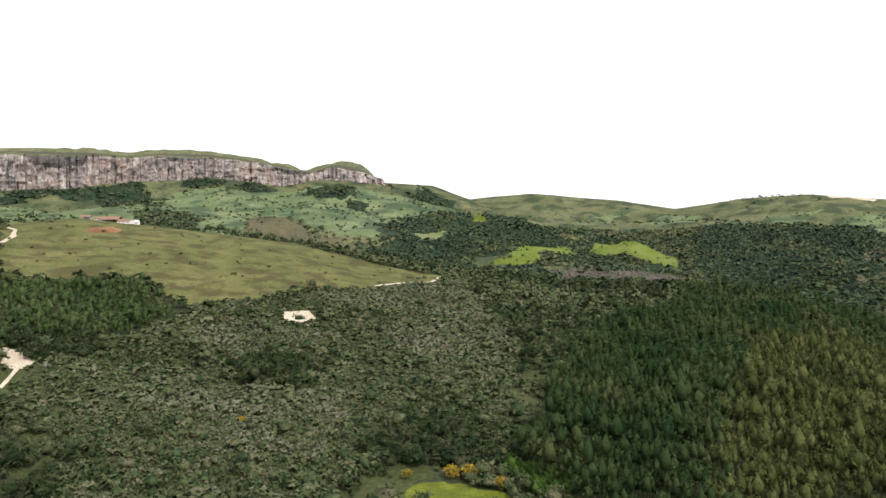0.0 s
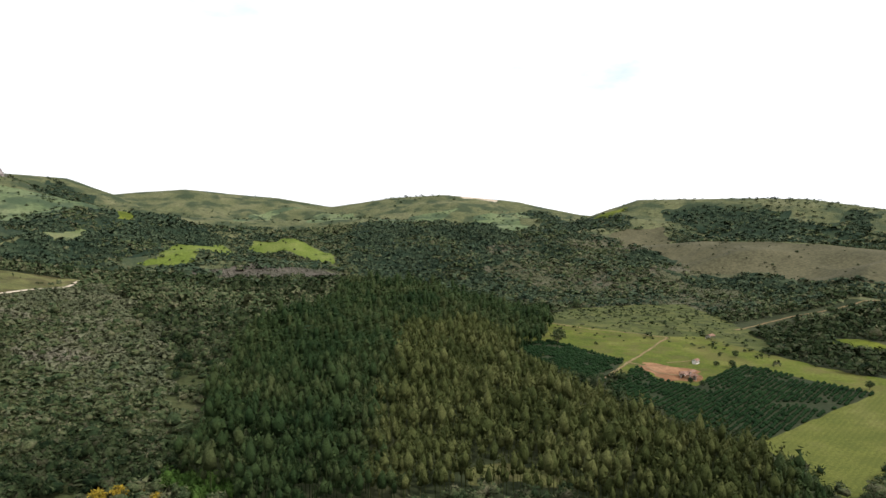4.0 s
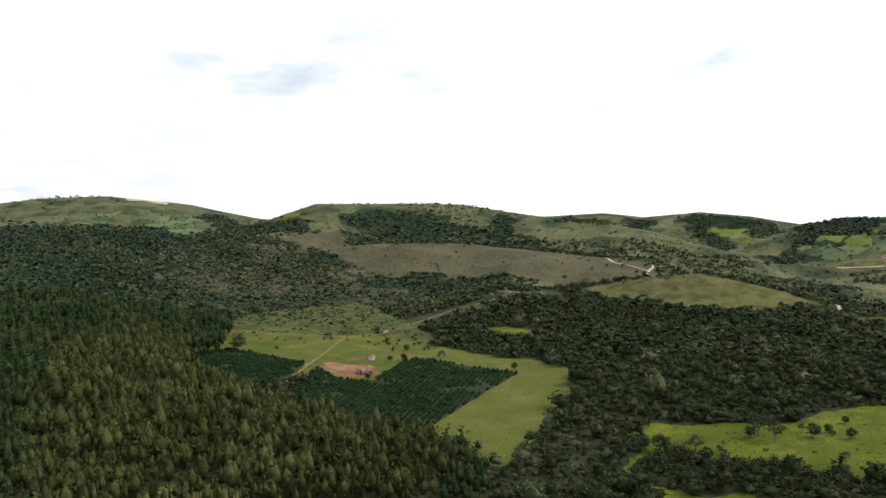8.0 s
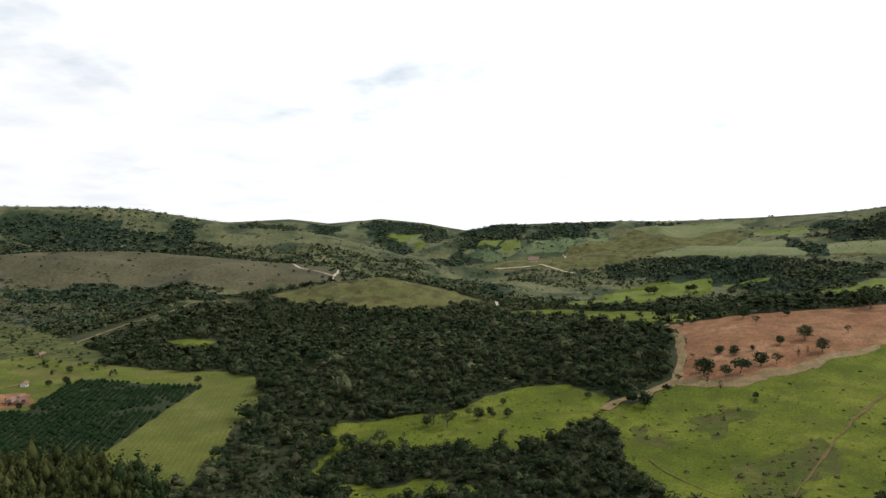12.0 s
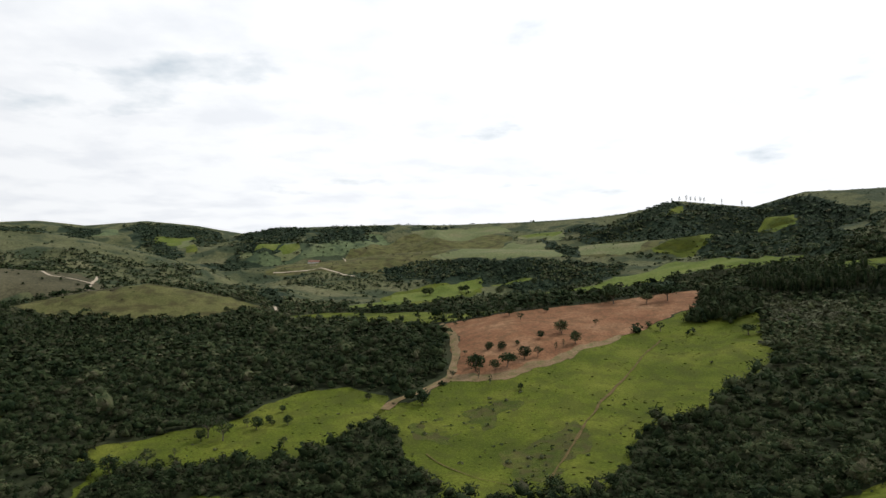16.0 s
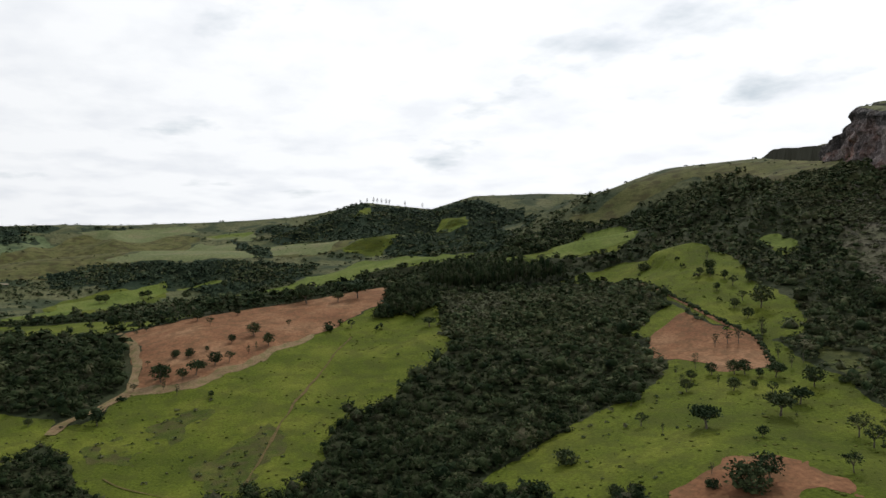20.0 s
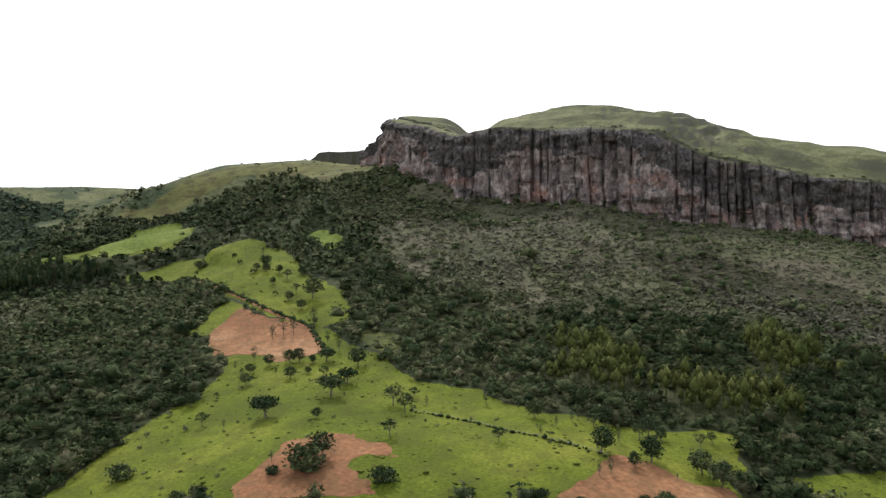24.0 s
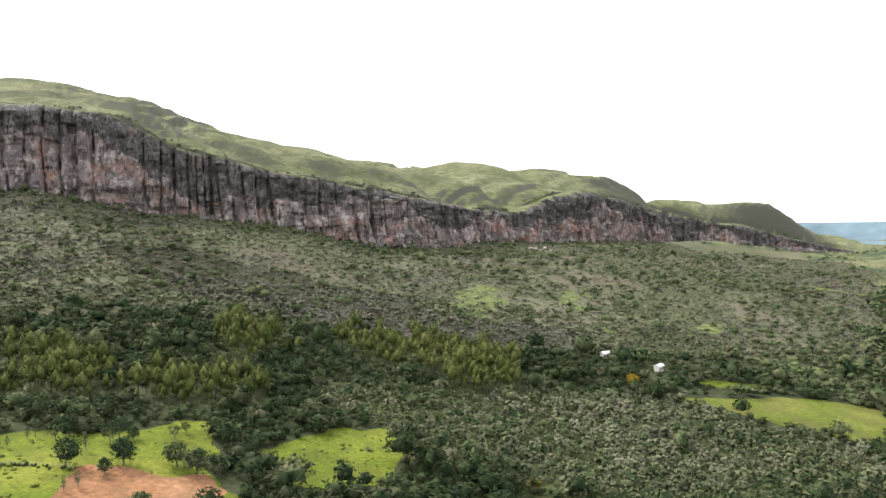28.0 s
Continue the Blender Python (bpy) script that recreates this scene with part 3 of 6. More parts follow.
# ---- land cover: outlines in plan ----
COVER = [
    ("dry_hillside", "olive", [(-550, 886), (-474, 917), (-402, 951), (-291, 956), (-200, 955), (-136, 934), (-77, 935), (-17, 923), (35, 962), (-64, 777), (-127, 716), (-187, 646), (-224, 621), (-286, 674), (-381, 613)]),
    ("sand_pit", "sand", [(-145, 621), (-121, 638), (-110, 613), (-108, 588), (-125, 595)]),
    ("sand_clearing", "sand", [(-288, 462), (-274, 460), (-260, 453), (-257, 434), (-262, 431), (-269, 431)]),
    ("meadow", "pasture", [(-24, 290), (-20, 313), (-4, 319), (14, 310), (27, 301), (30, 290)]),
    ("hill_pasture", "lush", [(85, 1350), (122, 1370), (171, 1578), (292, 1642), (294, 1551), (173, 1325)]),
    ("hill_pasture", "lush", [(327, 1558), (351, 1640), (301, 1694), (383, 1578), (487, 1487), (448, 1323), (422, 1379), (370, 1474)]),
    ("leafless_strip", "dry", [(166, 1100), (166, 1236), (260, 1241), (364, 1278), (444, 1254), (395, 1110)]),
    ("cliff_foot_pasture", "farpasture", [(-1252, 2020), (-1175, 2052), (-956, 1848), (-916, 2131), (-853, 2278), (-755, 2366), (-662, 2368), (-577, 2404), (-437, 2471), (-282, 2479), (-182, 2450), (-47, 2476), (71, 2475), (-37, 1946), (-130, 1754), (-164, 1443), (-306, 1727), (-443, 1784), (-294, 967), (-402, 951), (-474, 917), (-552, 890)]),
    ("far_field", "farpasture", [(753, 1585), (888, 1696), (1380, 2470), (1564, 2541), (1579, 2420), (1044, 1561), (866, 1508)]),
    ("far_field", "farpasture", [(718, 1818), (1157, 2592), (1361, 2551), (1259, 2498), (733, 1716)]),
    ("far_field", "farpasture", [(359, 1974), (608, 2891), (776, 2991), (893, 3045), (703, 2895), (414, 1970)]),
    ("far_field", "farpasture", [(847, 2887), (1033, 2842), (732, 1920), (566, 1929)]),
    ("far_field", "farpasture", [(1589, 2583), (1672, 2481), (1646, 2310), (1632, 2238), (1583, 2330)]),
    ("far_field", "farpasture", [(2148, 464), (2186, 365), (2444, 271), (2407, 135), (2462, 25), (2365, -29), (2211, 124), (2132, 321)]),
    ("far_field", "palefar", [(2499, -86), (2572, -421), (2479, -458), (2295, -180)]),
    ("far_field", "farpasture", [(2204, 422), (2356, 355), (2417, 306), (2190, 348)]),
    ("far_field", "farpasture", [(3747, 1555), (3749, 1355), (3589, 1266), (3568, 1385)]),
    ("brown_hillside", "brown", [(1218, 1449), (1377, 1426), (1190, 1140), (1251, 942), (1332, 818), (1323, 628), (1352, 545), (1066, 377), (1025, 379), (1157, 549), (1029, 655), (1065, 857), (958, 934), (1046, 1084)]),
    ("grassy_knoll", "olive", [(990, 507), (1047, 413), (1066, 351), (1084, 276), (1061, 219), (1053, 166), (947, 241), (924, 326), (959, 455)]),
    ("scrub_clearing", "rough", [(416, 602), (498, 704), (585, 777), (714, 789), (800, 779), (688, 591), (599, 474), (535, 430), (531, 478), (470, 552)]),
    ("field_margin", "pale", [(455, 644), (515, 569), (580, 531), (560, 451), (560, 320), (530, 268), (466, 296), (405, 315), (387, 355), (368, 407), (358, 484), (345, 537), (373, 575), (413, 611)]),
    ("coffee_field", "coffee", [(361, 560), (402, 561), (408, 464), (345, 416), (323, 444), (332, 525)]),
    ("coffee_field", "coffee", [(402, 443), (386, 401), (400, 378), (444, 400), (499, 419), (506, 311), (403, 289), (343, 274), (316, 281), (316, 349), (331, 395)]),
    ("farmyard", "soil", [(412, 455), (431, 455), (439, 415), (411, 387), (385, 400)]),
    ("mown_field", "mown", [(339, 278), (408, 292), (514, 313), (539, 314), (530, 268), (476, 246), (396, 226), (340, 203), (304, 200), (317, 227)]),
    ("forest_glade", "pasture", [(690, 491), (730, 464), (726, 397), (672, 428)]),
    ("valley_pasture", "pasture", [(413, 175), (428, 140), (445, 108), (487, 75), (511, 55), (513, 36), (487, 0), (456, -5), (432, 14), (394, 42), (385, 68), (379, 101), (378, 130), (360, 147), (336, 144), (338, 151), (378, 153)]),
    ("lower_meadow", "pasture", [(325, 128), (341, 91), (337, 62), (327, 60), (311, 124)]),
    ("ploughed_field", "soil", [(712, -55), (693, -115), (705, -184), (727, -330), (638, -284), (578, -198), (504, -92), (515, -49), (561, -54), (620, -64)]),
    ("green_hillside", "pasture", [(455, 1), (482, -22), (513, -49), (502, -92), (577, -197), (636, -284), (628, -340), (531, -297), (469, -262), (422, -206), (386, -148), (347, -116), (306, -93), (323, -20), (359, -20), (428, 1)]),
    ("stream_pasture", "pasture", [(1006, 168), (1035, 58), (949, -67), (706, -129), (729, -57), (882, 50)]),
    ("stream_pasture", "pasture", [(1066, 69), (1392, -10), (1451, -172), (1437, -199), (1240, -157), (1089, -51)]),
    ("ridge_field", "lush", [(1343, -267), (1150, -294), (1123, -343), (1355, -470), (1214, -502), (1111, -553), (949, -587), (940, -573), (989, -527), (1049, -425), (846, -300), (837, -242)]),
    ("ridge_field", "lush", [(1588, -590), (1613, -653), (1974, -890), (1563, -712), (1540, -662)]),
    ("ridge_field", "lush", [(1104, 63), (1371, -19), (1397, -120), (1459, -195), (1423, -196), (1262, -118), (1096, -15)]),
    ("ridge_field", "lush", [(726, -478), (694, -508), (674, -494), (710, -476)]),
    ("ridge_field", "palefar", [(2087, -559), (1979, -752), (1599, -587), (1602, -442)]),
    ("ridge_field", "lush", [(1977, -1068), (1989, -1177), (1908, -1154), (1930, -1068)]),
    ("ridge_field", "lush", [(1444, -205), (1425, -306), (1400, -295), (1422, -213)]),
    ("ridge_field", "lush", [(2211, 347), (2244, 266), (2224, 246), (2193, 311)]),
    ("ridge_field", "lush", [(786, -486), (677, -509), (811, -692), (752, -713), (624, -601), (653, -532), (701, -477)]),
    ("ridge_field", "lush", [(472, -617), (455, -632), (417, -611), (416, -594), (453, -596)]),
    ("dry_slope", "olive", [(1709, 285), (2246, 126), (2454, -57), (2574, -264), (2339, -425), (1732, -150), (1602, -164), (1613, 91)]),
    ("spur_slope", "pasture", [(598, -467), (581, -540), (499, -560), (470, -572), (400, -519), (325, -470), (295, -433), (300, -412), (250, -377), (223, -366), (184, -336), (151, -344), (110, -328), (81, -325), (79, -320), (20, -332), (18, -298), (35, -293), (15, -272), (6, -256), (250, -157), (292, -231), (292, -283), (312, -328), (327, -344), (284, -345), (259, -359), (306, -403), (423, -445), (488, -475)]),
    ("spur_slope", "pasture", [(395, -371), (408, -433), (379, -424), (369, -364)]),
    ("bare_slope", "soil", [(369, -364), (379, -424), (314, -407), (259, -359), (284, -345), (327, -344)]),
    ("eroded_patch", "soil", [(185, -183), (189, -219), (184, -238), (168, -252), (146, -247), (142, -238), (153, -236), (160, -228), (147, -221), (133, -210)]),
    ("eroded_patch", "soil", [(76, -231), (63, -277), (43, -278), (21, -276), (8, -262)]),
    ("gap_pasture", "pasture", [(470, -611), (451, -626), (408, -604), (411, -579)]),
    ("gap_pasture", "pasture", [(778, -478), (710, -546), (824, -697), (639, -622), (611, -568), (656, -520)]),
    ("edge_meadow", "pasture", [(-1, -303), (-38, -325), (-57, -328), (-59, -298), (-49, -267), (-26, -260), (-6, -274)]),
    ("plain_meadow", "pale", [(-225, -360), (-320, -352), (-346, -330), (-300, -286), (-270, -316), (-251, -338)]),
    ("plain_meadow", "pasture", [(-277, -395), (-313, -377), (-287, -370), (-262, -380)]),
    ("slope_clearing", "glade", [(-160, -601), (-208, -711), (-228, -696), (-224, -634), (-183, -545), (-174, -562)]),
    ("slope_clearing", "glade", [(-291, -676), (-326, -703), (-305, -620), (-278, -587)]),
    ("slope_clearing", "glade", [(-264, -527), (-286, -521), (-268, -480), (-254, -488)]),
    ("slope_clearing", "glade", [(-368, -554), (-411, -570), (-363, -507), (-343, -516)]),
    ("slope_clearing", "glade", [(-257, -477), (-273, -464), (-244, -436), (-237, -450)]),
    ("slope_clearing", "glade", [(-368, -435), (-397, -422), (-381, -394), (-342, -391)]),
    ("far_strip", "pale", [(-676, -766), (-825, -792), (-809, -777), (-648, -725)]),
    ("dry_bank", "rough", [(263, -414), (234, -403), (211, -368), (221, -367), (254, -390)]),
    ("plantation_clearing", "olive", [(164, 303), (183, 299), (207, 274), (202, 259), (163, 285)]),
    ("euc_main", "euc", [(118, 587), (206, 705), (290, 860), (321, 930), (390, 950), (450, 850), (462, 652), (403, 569), (317, 505), (289, 396), (292, 340), (295, 288), (303, 241), (296, 210), (274, 183), (240, 184), (216, 214), (198, 235), (187, 249), (151, 273), (110, 274), (116, 281), (71, 278), (40, 330), (53, 397), (74, 450)]),
    ("farm_ground", "soil", [(-427, 850), (-405, 884), (-389, 852), (-409, 821)]),
    ("ridge_grass", "olive", [(913, -737), (897, -809), (859, -907), (779, -919), (687, -923), (1121, -1765), (521, -856), (569, -830), (576, -786), (695, -875), (795, -867), (837, -816), (827, -722)]),
    ("bamboo", "bamboo", [(30, 325), (47, 332), (64, 322), (59, 310), (33, 306)]),
    ("euc_left", "euc2", [(-363, 584), (-275, 649), (-219, 590), (-245, 528), (-292, 468)]),
    ("euc_row", "euc3", [(718, -380), (793, -432), (679, -455), (602, -475), (580, -461), (628, -421), (668, -364)]),
    ("grove", "grove", [(602, -267), (670, -308), (706, -373), (613, -329), (584, -294)]),
    ("euc_stand", "euc4", [(-45, -474), (-111, -476), (-161, -427), (-141, -375), (-100, -373), (-57, -427)]),
    ("euc_stand", "euc4", [(33, -475), (9, -493), (-18, -437), (14, -409)]),
    ("euc_stand", "euc4", [(133, -414), (104, -441), (76, -399), (82, -366), (119, -370)]),
    ("euc_stand", "euc4", [(79, -375), (47, -388), (-4, -393), (-3, -353), (42, -345)]),
    ("bushland", "bushland", [(-298, 477), (-249, 537), (-219, 606), (-125, 702), (41, 910), (55, 591), (72, 496), (55, 403), (32, 347), (-21, 316), (-34, 296), (-177, 282)]),
    ("scrub", "scrub", [(364, -588), (454, -773), (420, -866), (330, -868), (160, -912), (-40, -938), (-160, -955), (-300, -1040), (-440, -1160), (-600, -1270), (-900, -1500), (-1150, -1350), (-1000, -1000), (-829, -796), (-454, -434), (-287, -449), (-178, -468), (-99, -538), (-54, -561), (7, -533), (128, -507), (202, -473), (276, -510)]),
    ("bushland", "bushland", [(-26, -371), (-143, -374), (-216, -348), (-263, -308), (-293, -279), (-251, -239), (-50, -253), (-63, -294), (-60, -329)]),
    ("dry_scrub", "dry", [(147, -687), (71, -725), (-49, -681), (-149, -557), (-252, -522), (-204, -458), (-89, -483), (-6, -526), (95, -614)]),
    ("quarry_face", "sand", [(1510, 2796), (1555, 2778), (1597, 2755), (1647, 2697), (1624, 2660), (1569, 2725), (1490, 2738)]),
    ("forest", "forest", [(1656, 2483), (1720, 2455), (1721, 2337), (1399, 1820), (1374, 1763), (1190, 1617), (1626, 2388)]),
    ("forest", "forest", [(1495, 1564), (1572, 1527), (1633, 1413), (1680, 1291), (1595, 1207), (1599, 1113), (1794, 1167), (1853, 1135), (1701, 1042), (1593, 1036), (1473, 1000), (1293, 931), (1486, 1142), (1259, 1007), (1237, 1071), (1429, 1337), (1421, 1422)]),
    ("forest", "forest", [(970, 1724), (1002, 1712), (957, 1585), (897, 1455), (860, 1486), (864, 1532)]),
    ("forest", "forest", [(1399, 1821), (1365, 1653), (1372, 1556), (1317, 1462), (1256, 1522), (1076, 1441), (917, 1357), (859, 1384), (836, 1446), (784, 1496), (800, 1526), (877, 1473), (1023, 1513), (1190, 1617)]),
    ("spur_grass", "clear", [(1375, 1701), (1449, 1680), (1469, 1654), (1440, 1626), (1364, 1604)]),
    ("dark_wood", "darkwood", [(903, 1337), (1047, 1403), (935, 1218), (860, 1153), (834, 1185), (863, 1288)]),
    ("dark_wood", "darkwood", [(1030, 1213), (1069, 1153), (1056, 1066), (934, 957), (999, 1110)]),
    ("dark_wood", "darkwood", [(899, 999), (947, 921), (1049, 874), (1028, 710), (931, 649), (887, 683), (938, 813), (920, 895)]),
    ("dark_wood", "darkwood", [(616, 1229), (645, 1157), (660, 1104), (588, 1020), (641, 964), (627, 879), (521, 842), (435, 870)]),
    ("forest", "forest", [(3632, 1213), (3656, 1137), (2746, 798), (2350, 670), (2193, 591), (1945, 589), (2565, 818)]),
    ("hill_field", "clear", [(2727, 786), (2350, 609), (2239, 555), (2238, 597), (2338, 655)]),
    ("hill_field", "palefar", [(3718, 1096), (3004, 814), (2350, 609), (2738, 785)]),
    ("forest", "forest", [(3008, 796), (2729, 625), (2692, 606), (2331, 586)]),
    ("forest", "forest", [(2266, 440), (2380, 415), (2503, 341), (2205, 315), (2172, 363), (2165, 392), (2230, 436)]),
    ("forest", "forest", [(2469, 266), (2495, 225), (2438, 106), (2458, 34), (2440, 33), (2297, 171), (2246, 195), (2222, 236)]),
    ("hill_field", "palefar", [(2173, 348), (2203, 293), (2212, 235), (2160, 301)]),
    ("hill_field", "palefar", [(2195, 437), (2207, 408), (2166, 396), (2154, 429)]),
    ("forest", "forest", [(1856, 459), (2168, 472), (2143, 373), (1790, 337), (1716, 373)]),
    ("forest", "forest", [(1221, 208), (1351, 193), (1113, 161), (1072, 171), (1136, 197)]),
    ("forest", "forest", [(2154, -555), (2231, -720), (2469, -947), (2339, -992), (2278, -1107), (2227, -1201), (2152, -1294), (2098, -1349), (1989, -1352), (1191, -810), (1898, -1158), (2037, -1225), (2011, -1102), (1585, -836), (1609, -769), (1673, -676), (2037, -657), (2126, -566)]),
    ("hilltop_field", "clear", [(2167, -861), (2315, -963), (2306, -998), (2155, -923), (2165, -867)]),
    ("hilltop_field", "clear", [(2000, -1074), (2014, -1112), (2028, -1220), (1908, -1158), (1943, -1105), (1942, -1056)]),
    ("far_field", "palefar", [(1735, -100), (1755, -164), (2255, -391), (2163, -497), (1755, -417), (1600, -413), (1577, -255), (1672, -110)]),
    ("far_field", "palefar", [(2355, -422), (2355, -503), (2317, -598), (2162, -523), (2292, -462)]),
    ("far_field", "olive", [(1745, -457), (2126, -643), (1665, -694), (1588, -603), (1585, -550), (1596, -476), (1604, -446)]),
    ("far_field", "clear", [(1593, -592), (1660, -705), (1628, -778), (1557, -738), (1544, -688), (1240, -557), (1550, -640)]),
    ("forest", "forest", [(2180, -495), (2133, -516), (1603, -442), (1573, -419), (1592, -404)]),
    ("forest", "darkwood", [(1675, -70), (1563, -252), (1567, -417), (1151, -390), (1202, -340), (1423, -230), (1418, -87)]),
    ("forest", "darkwood", [(1561, -701), (1590, -826), (1883, -1149), (1029, -700), (818, -557), (978, -597), (1023, -548), (1231, -559)]),
    ("forest", "darkwood", [(823, -262), (834, -297), (1040, -421), (827, -355), (713, -318), (806, -319)]),
    ("mid_scrub", "scrub", [(710, 1416), (866, 1396), (1100, 1432), (1320, 1445), (1151, 1085), (1054, 878), (923, 654), (816, 639), (720, 701), (606, 792), (424, 848)]),
    ("forest", "forest", [(-1315, 2122), (-1252, 2241), (-1084, 2315), (-1010, 2361), (-920, 2257), (-842, 2144), (-857, 2000), (-1080, 2187), (-1207, 2121), (-1254, 2023)]),
    ("forest", "forest", [(-878, 2392), (-829, 2460), (-741, 2411), (-745, 2351), (-836, 2341)]),
    ("forest", "forest", [(-708, 2385), (-657, 2463), (-578, 2449), (-575, 2377), (-650, 2268)]),
    ("forest", "forest", [(-502, 2491), (-409, 2470), (-299, 2473), (-309, 2276), (-385, 2324)]),
    ("forest", "forest", [(-295, 2263), (-230, 2289), (-200, 1998), (-252, 2004)]),
    ("forest", "forest", [(-789, 1821), (-755, 1899), (-627, 1857), (-586, 1735), (-395, 967), (-751, 1753)]),
    ("scrubby_knoll", "brown", [(-292, 965), (-496, 1793), (-443, 1797), (-345, 1712), (-202, 1432), (-114, 989), (-234, 1407), (-258, 1002)]),
    ("forest", "forest", [(-151, 1767), (-76, 1897), (21, 1984), (70, 1955), (220, 2068), (284, 1699), (278, 1662), (124, 1435), (48, 1350), (-19, 1263), (-125, 1388), (-161, 1389), (-165, 1432), (-96, 1479)]),
    ("hill_clearing", "palefar", [(-66, 1647), (0, 1775), (9, 1575), (-52, 1490)]),
    ("hill_clearing", "clear", [(81, 2006), (103, 2017), (124, 1883), (75, 1860)]),
    ("forest", "forest", [(-194, 2589), (-94, 3141), (31, 2944), (-35, 2368), (-126, 2536)]),
    ("gully_scrub", "bushland", [(641, -355), (551, -445), (460, -444), (405, -416), (405, -376), (430, -337), (451, -288), (502, -286)]),
    ("forest", "forest", [(2598, 278), (2640, 148), (2611, -42), (2520, 26), (2373, 170)]),
    ("forest", "forest", [(2604, -100), (2560, -275), (2465, -140)]),
    ("forest", "forest", [(3970, 809), (2590, 287), (2241, 320), (2235, 455)]),
    ("forest", "forest", [(3818, 1346), (3920, 1211), (3961, 889), (3005, 826), (3680, 1233)]),
    ("forest", "forest", [(1830, 1014), (3852, 1633), (3750, 1455), (1915, 882)]),
    ("forest", "forest", [(2237, 446), (2231, 354), (2169, 415), (2166, 468)]),
    ("forest", "forest", [(2200, -482), (2215, -530), (1624, -459), (1606, -417)]),
    ("forest", "darkwood", [(1666, 17), (1631, -152), (1550, -308), (1568, -469), (1446, -489), (1373, -465), (1461, -240), (1522, -30)]),
    ("forest", "forest", [(2313, -591), (2406, -833), (2294, -899), (2097, -813), (2135, -598)]),
    ("forest", "forest", [(2257, -989), (2267, -1205), (2161, -1316), (1931, -1378), (1010, -739), (1825, -1112), (1503, -800), (2046, -949)]),
    ("far_field", "lush", [(3634, 1123), (3692, 968), (2704, 755), (2726, 808)]),
    ("far_field", "lush", [(2232, 391), (2428, 317), (2205, 332), (2191, 392)]),
    ("far_field", "lush", [(2361, -436), (2306, -605), (2253, -524)]),
    ("copse", "copse", [(-41, 355), (-8, 399), (35, 374), (47, 353), (45, 318), (29, 310), (12, 312), (2, 319), (-21, 313)]),
    ("copse", "copse", [(-146, 477), (-127, 508), (-82, 482), (-85, 438), (-124, 441)]),
    ("copse", "copse", [(-293, 469), (-273, 516), (-233, 501), (-259, 448)]),
    ("grassy_slope", "bushland", [(639, -903), (527, -841), (455, -788), (360, -776), (285, -697), (368, -682), (433, -702), (490, -712), (577, -803)]),
    ("weedy_patch", "weedy", [(428, -38), (457, -63), (465, -88), (445, -88), (425, -66), (405, -46)]),
    ("weedy_patch", "weedy", [(364, -58), (388, -76), (413, -108), (415, -117), (386, -104), (337, -78), (343, -60)]),
    ("weedy_patch", "weedy", [(427, -10), (439, -25), (428, -29), (402, -39), (395, -29)]),
    ("field_verge", "verge", [(489, -26), (511, -48), (500, -91), (532, -144), (574, -196), (583, -195), (548, -144), (516, -94), (528, -52), (507, -32)]),
    ("forest", "darkwood", [(652, 1820), (745, 1824), (728, 1595), (867, 1720), (930, 1640), (895, 1455), (817, 1372), (694, 1127), (625, 1115), (589, 1148), (452, 938), (527, 1216), (475, 1258), (488, 1348), (485, 1397)]),
]

ROADS = [
    ("farm_track", 2.4, [(343, 416), (425, 470), (535, 545)]),
    ("farm_track", 3.0, [(535, 545), (515, 569), (476, 595), (452, 639)]),
    ("farm_track", 2.0, [(406, 460), (412, 448), (402, 418), (415, 405)]),
    ("farm_track", 1.6, [(439, 448), (457, 446), (479, 449)]),
    ("valley_road", 3.5, [(650, 558), (738, 589), (795, 599), (861, 587), (957, 577), (948, 542), (906, 507)]),
    ("plantation_ride", 2.5, [(231, 848), (213, 582), (274, 623), (306, 498)]),
    ("hill_road", 4.0, [(-73, 770), (-53, 794), (-16, 848), (34, 1031)]),
    ("sand_track", 2.5, [(-249, 398), (-254, 417), (-260, 437)]),
    ("sand_track", 5.0, [(-447, 720), (-460, 762), (-485, 810), (-506, 828)]),
    ("field_track", 6.5, [(458, 1), (478, -7), (494, -27), (525, -48), (573, -57), (649, -61), (712, -55)]),
    ("cattle_path", 1.4, [(332, -78), (373, -99), (433, -133), (477, -163), (526, -195), (562, -223)]),
    ("spur_track", 3.0, [(580, -482), (488, -475), (418, -444), (365, -423), (306, -403), (259, -359)]),
    ("white_track", 5.0, [(1334, 615), (1280, 578), (1276, 542), (1245, 493), (1337, 519)]),
    ("white_track", 4.5, [(1245, 493), (1181, 474)]),
    ("white_track", 6.0, [(1712, 265), (1702, 209), (1678, 146), (1641, 111)]),
    ("white_track", 4.5, [(1641, 111), (1590, 85), (1568, 66)]),
    ("white_track", 3.4, [(2211, 157), (2222, 130), (1764, 98)]),
    ("white_track", 4.1, [(1764, 185), (1758, 164)]),
    ("white_track", 4.0, [(1085, 166), (1041, 156)]),
    ("cattle_path", 0.7, [(380, -22), (365, -28), (349, -40), (324, -64)]),
]

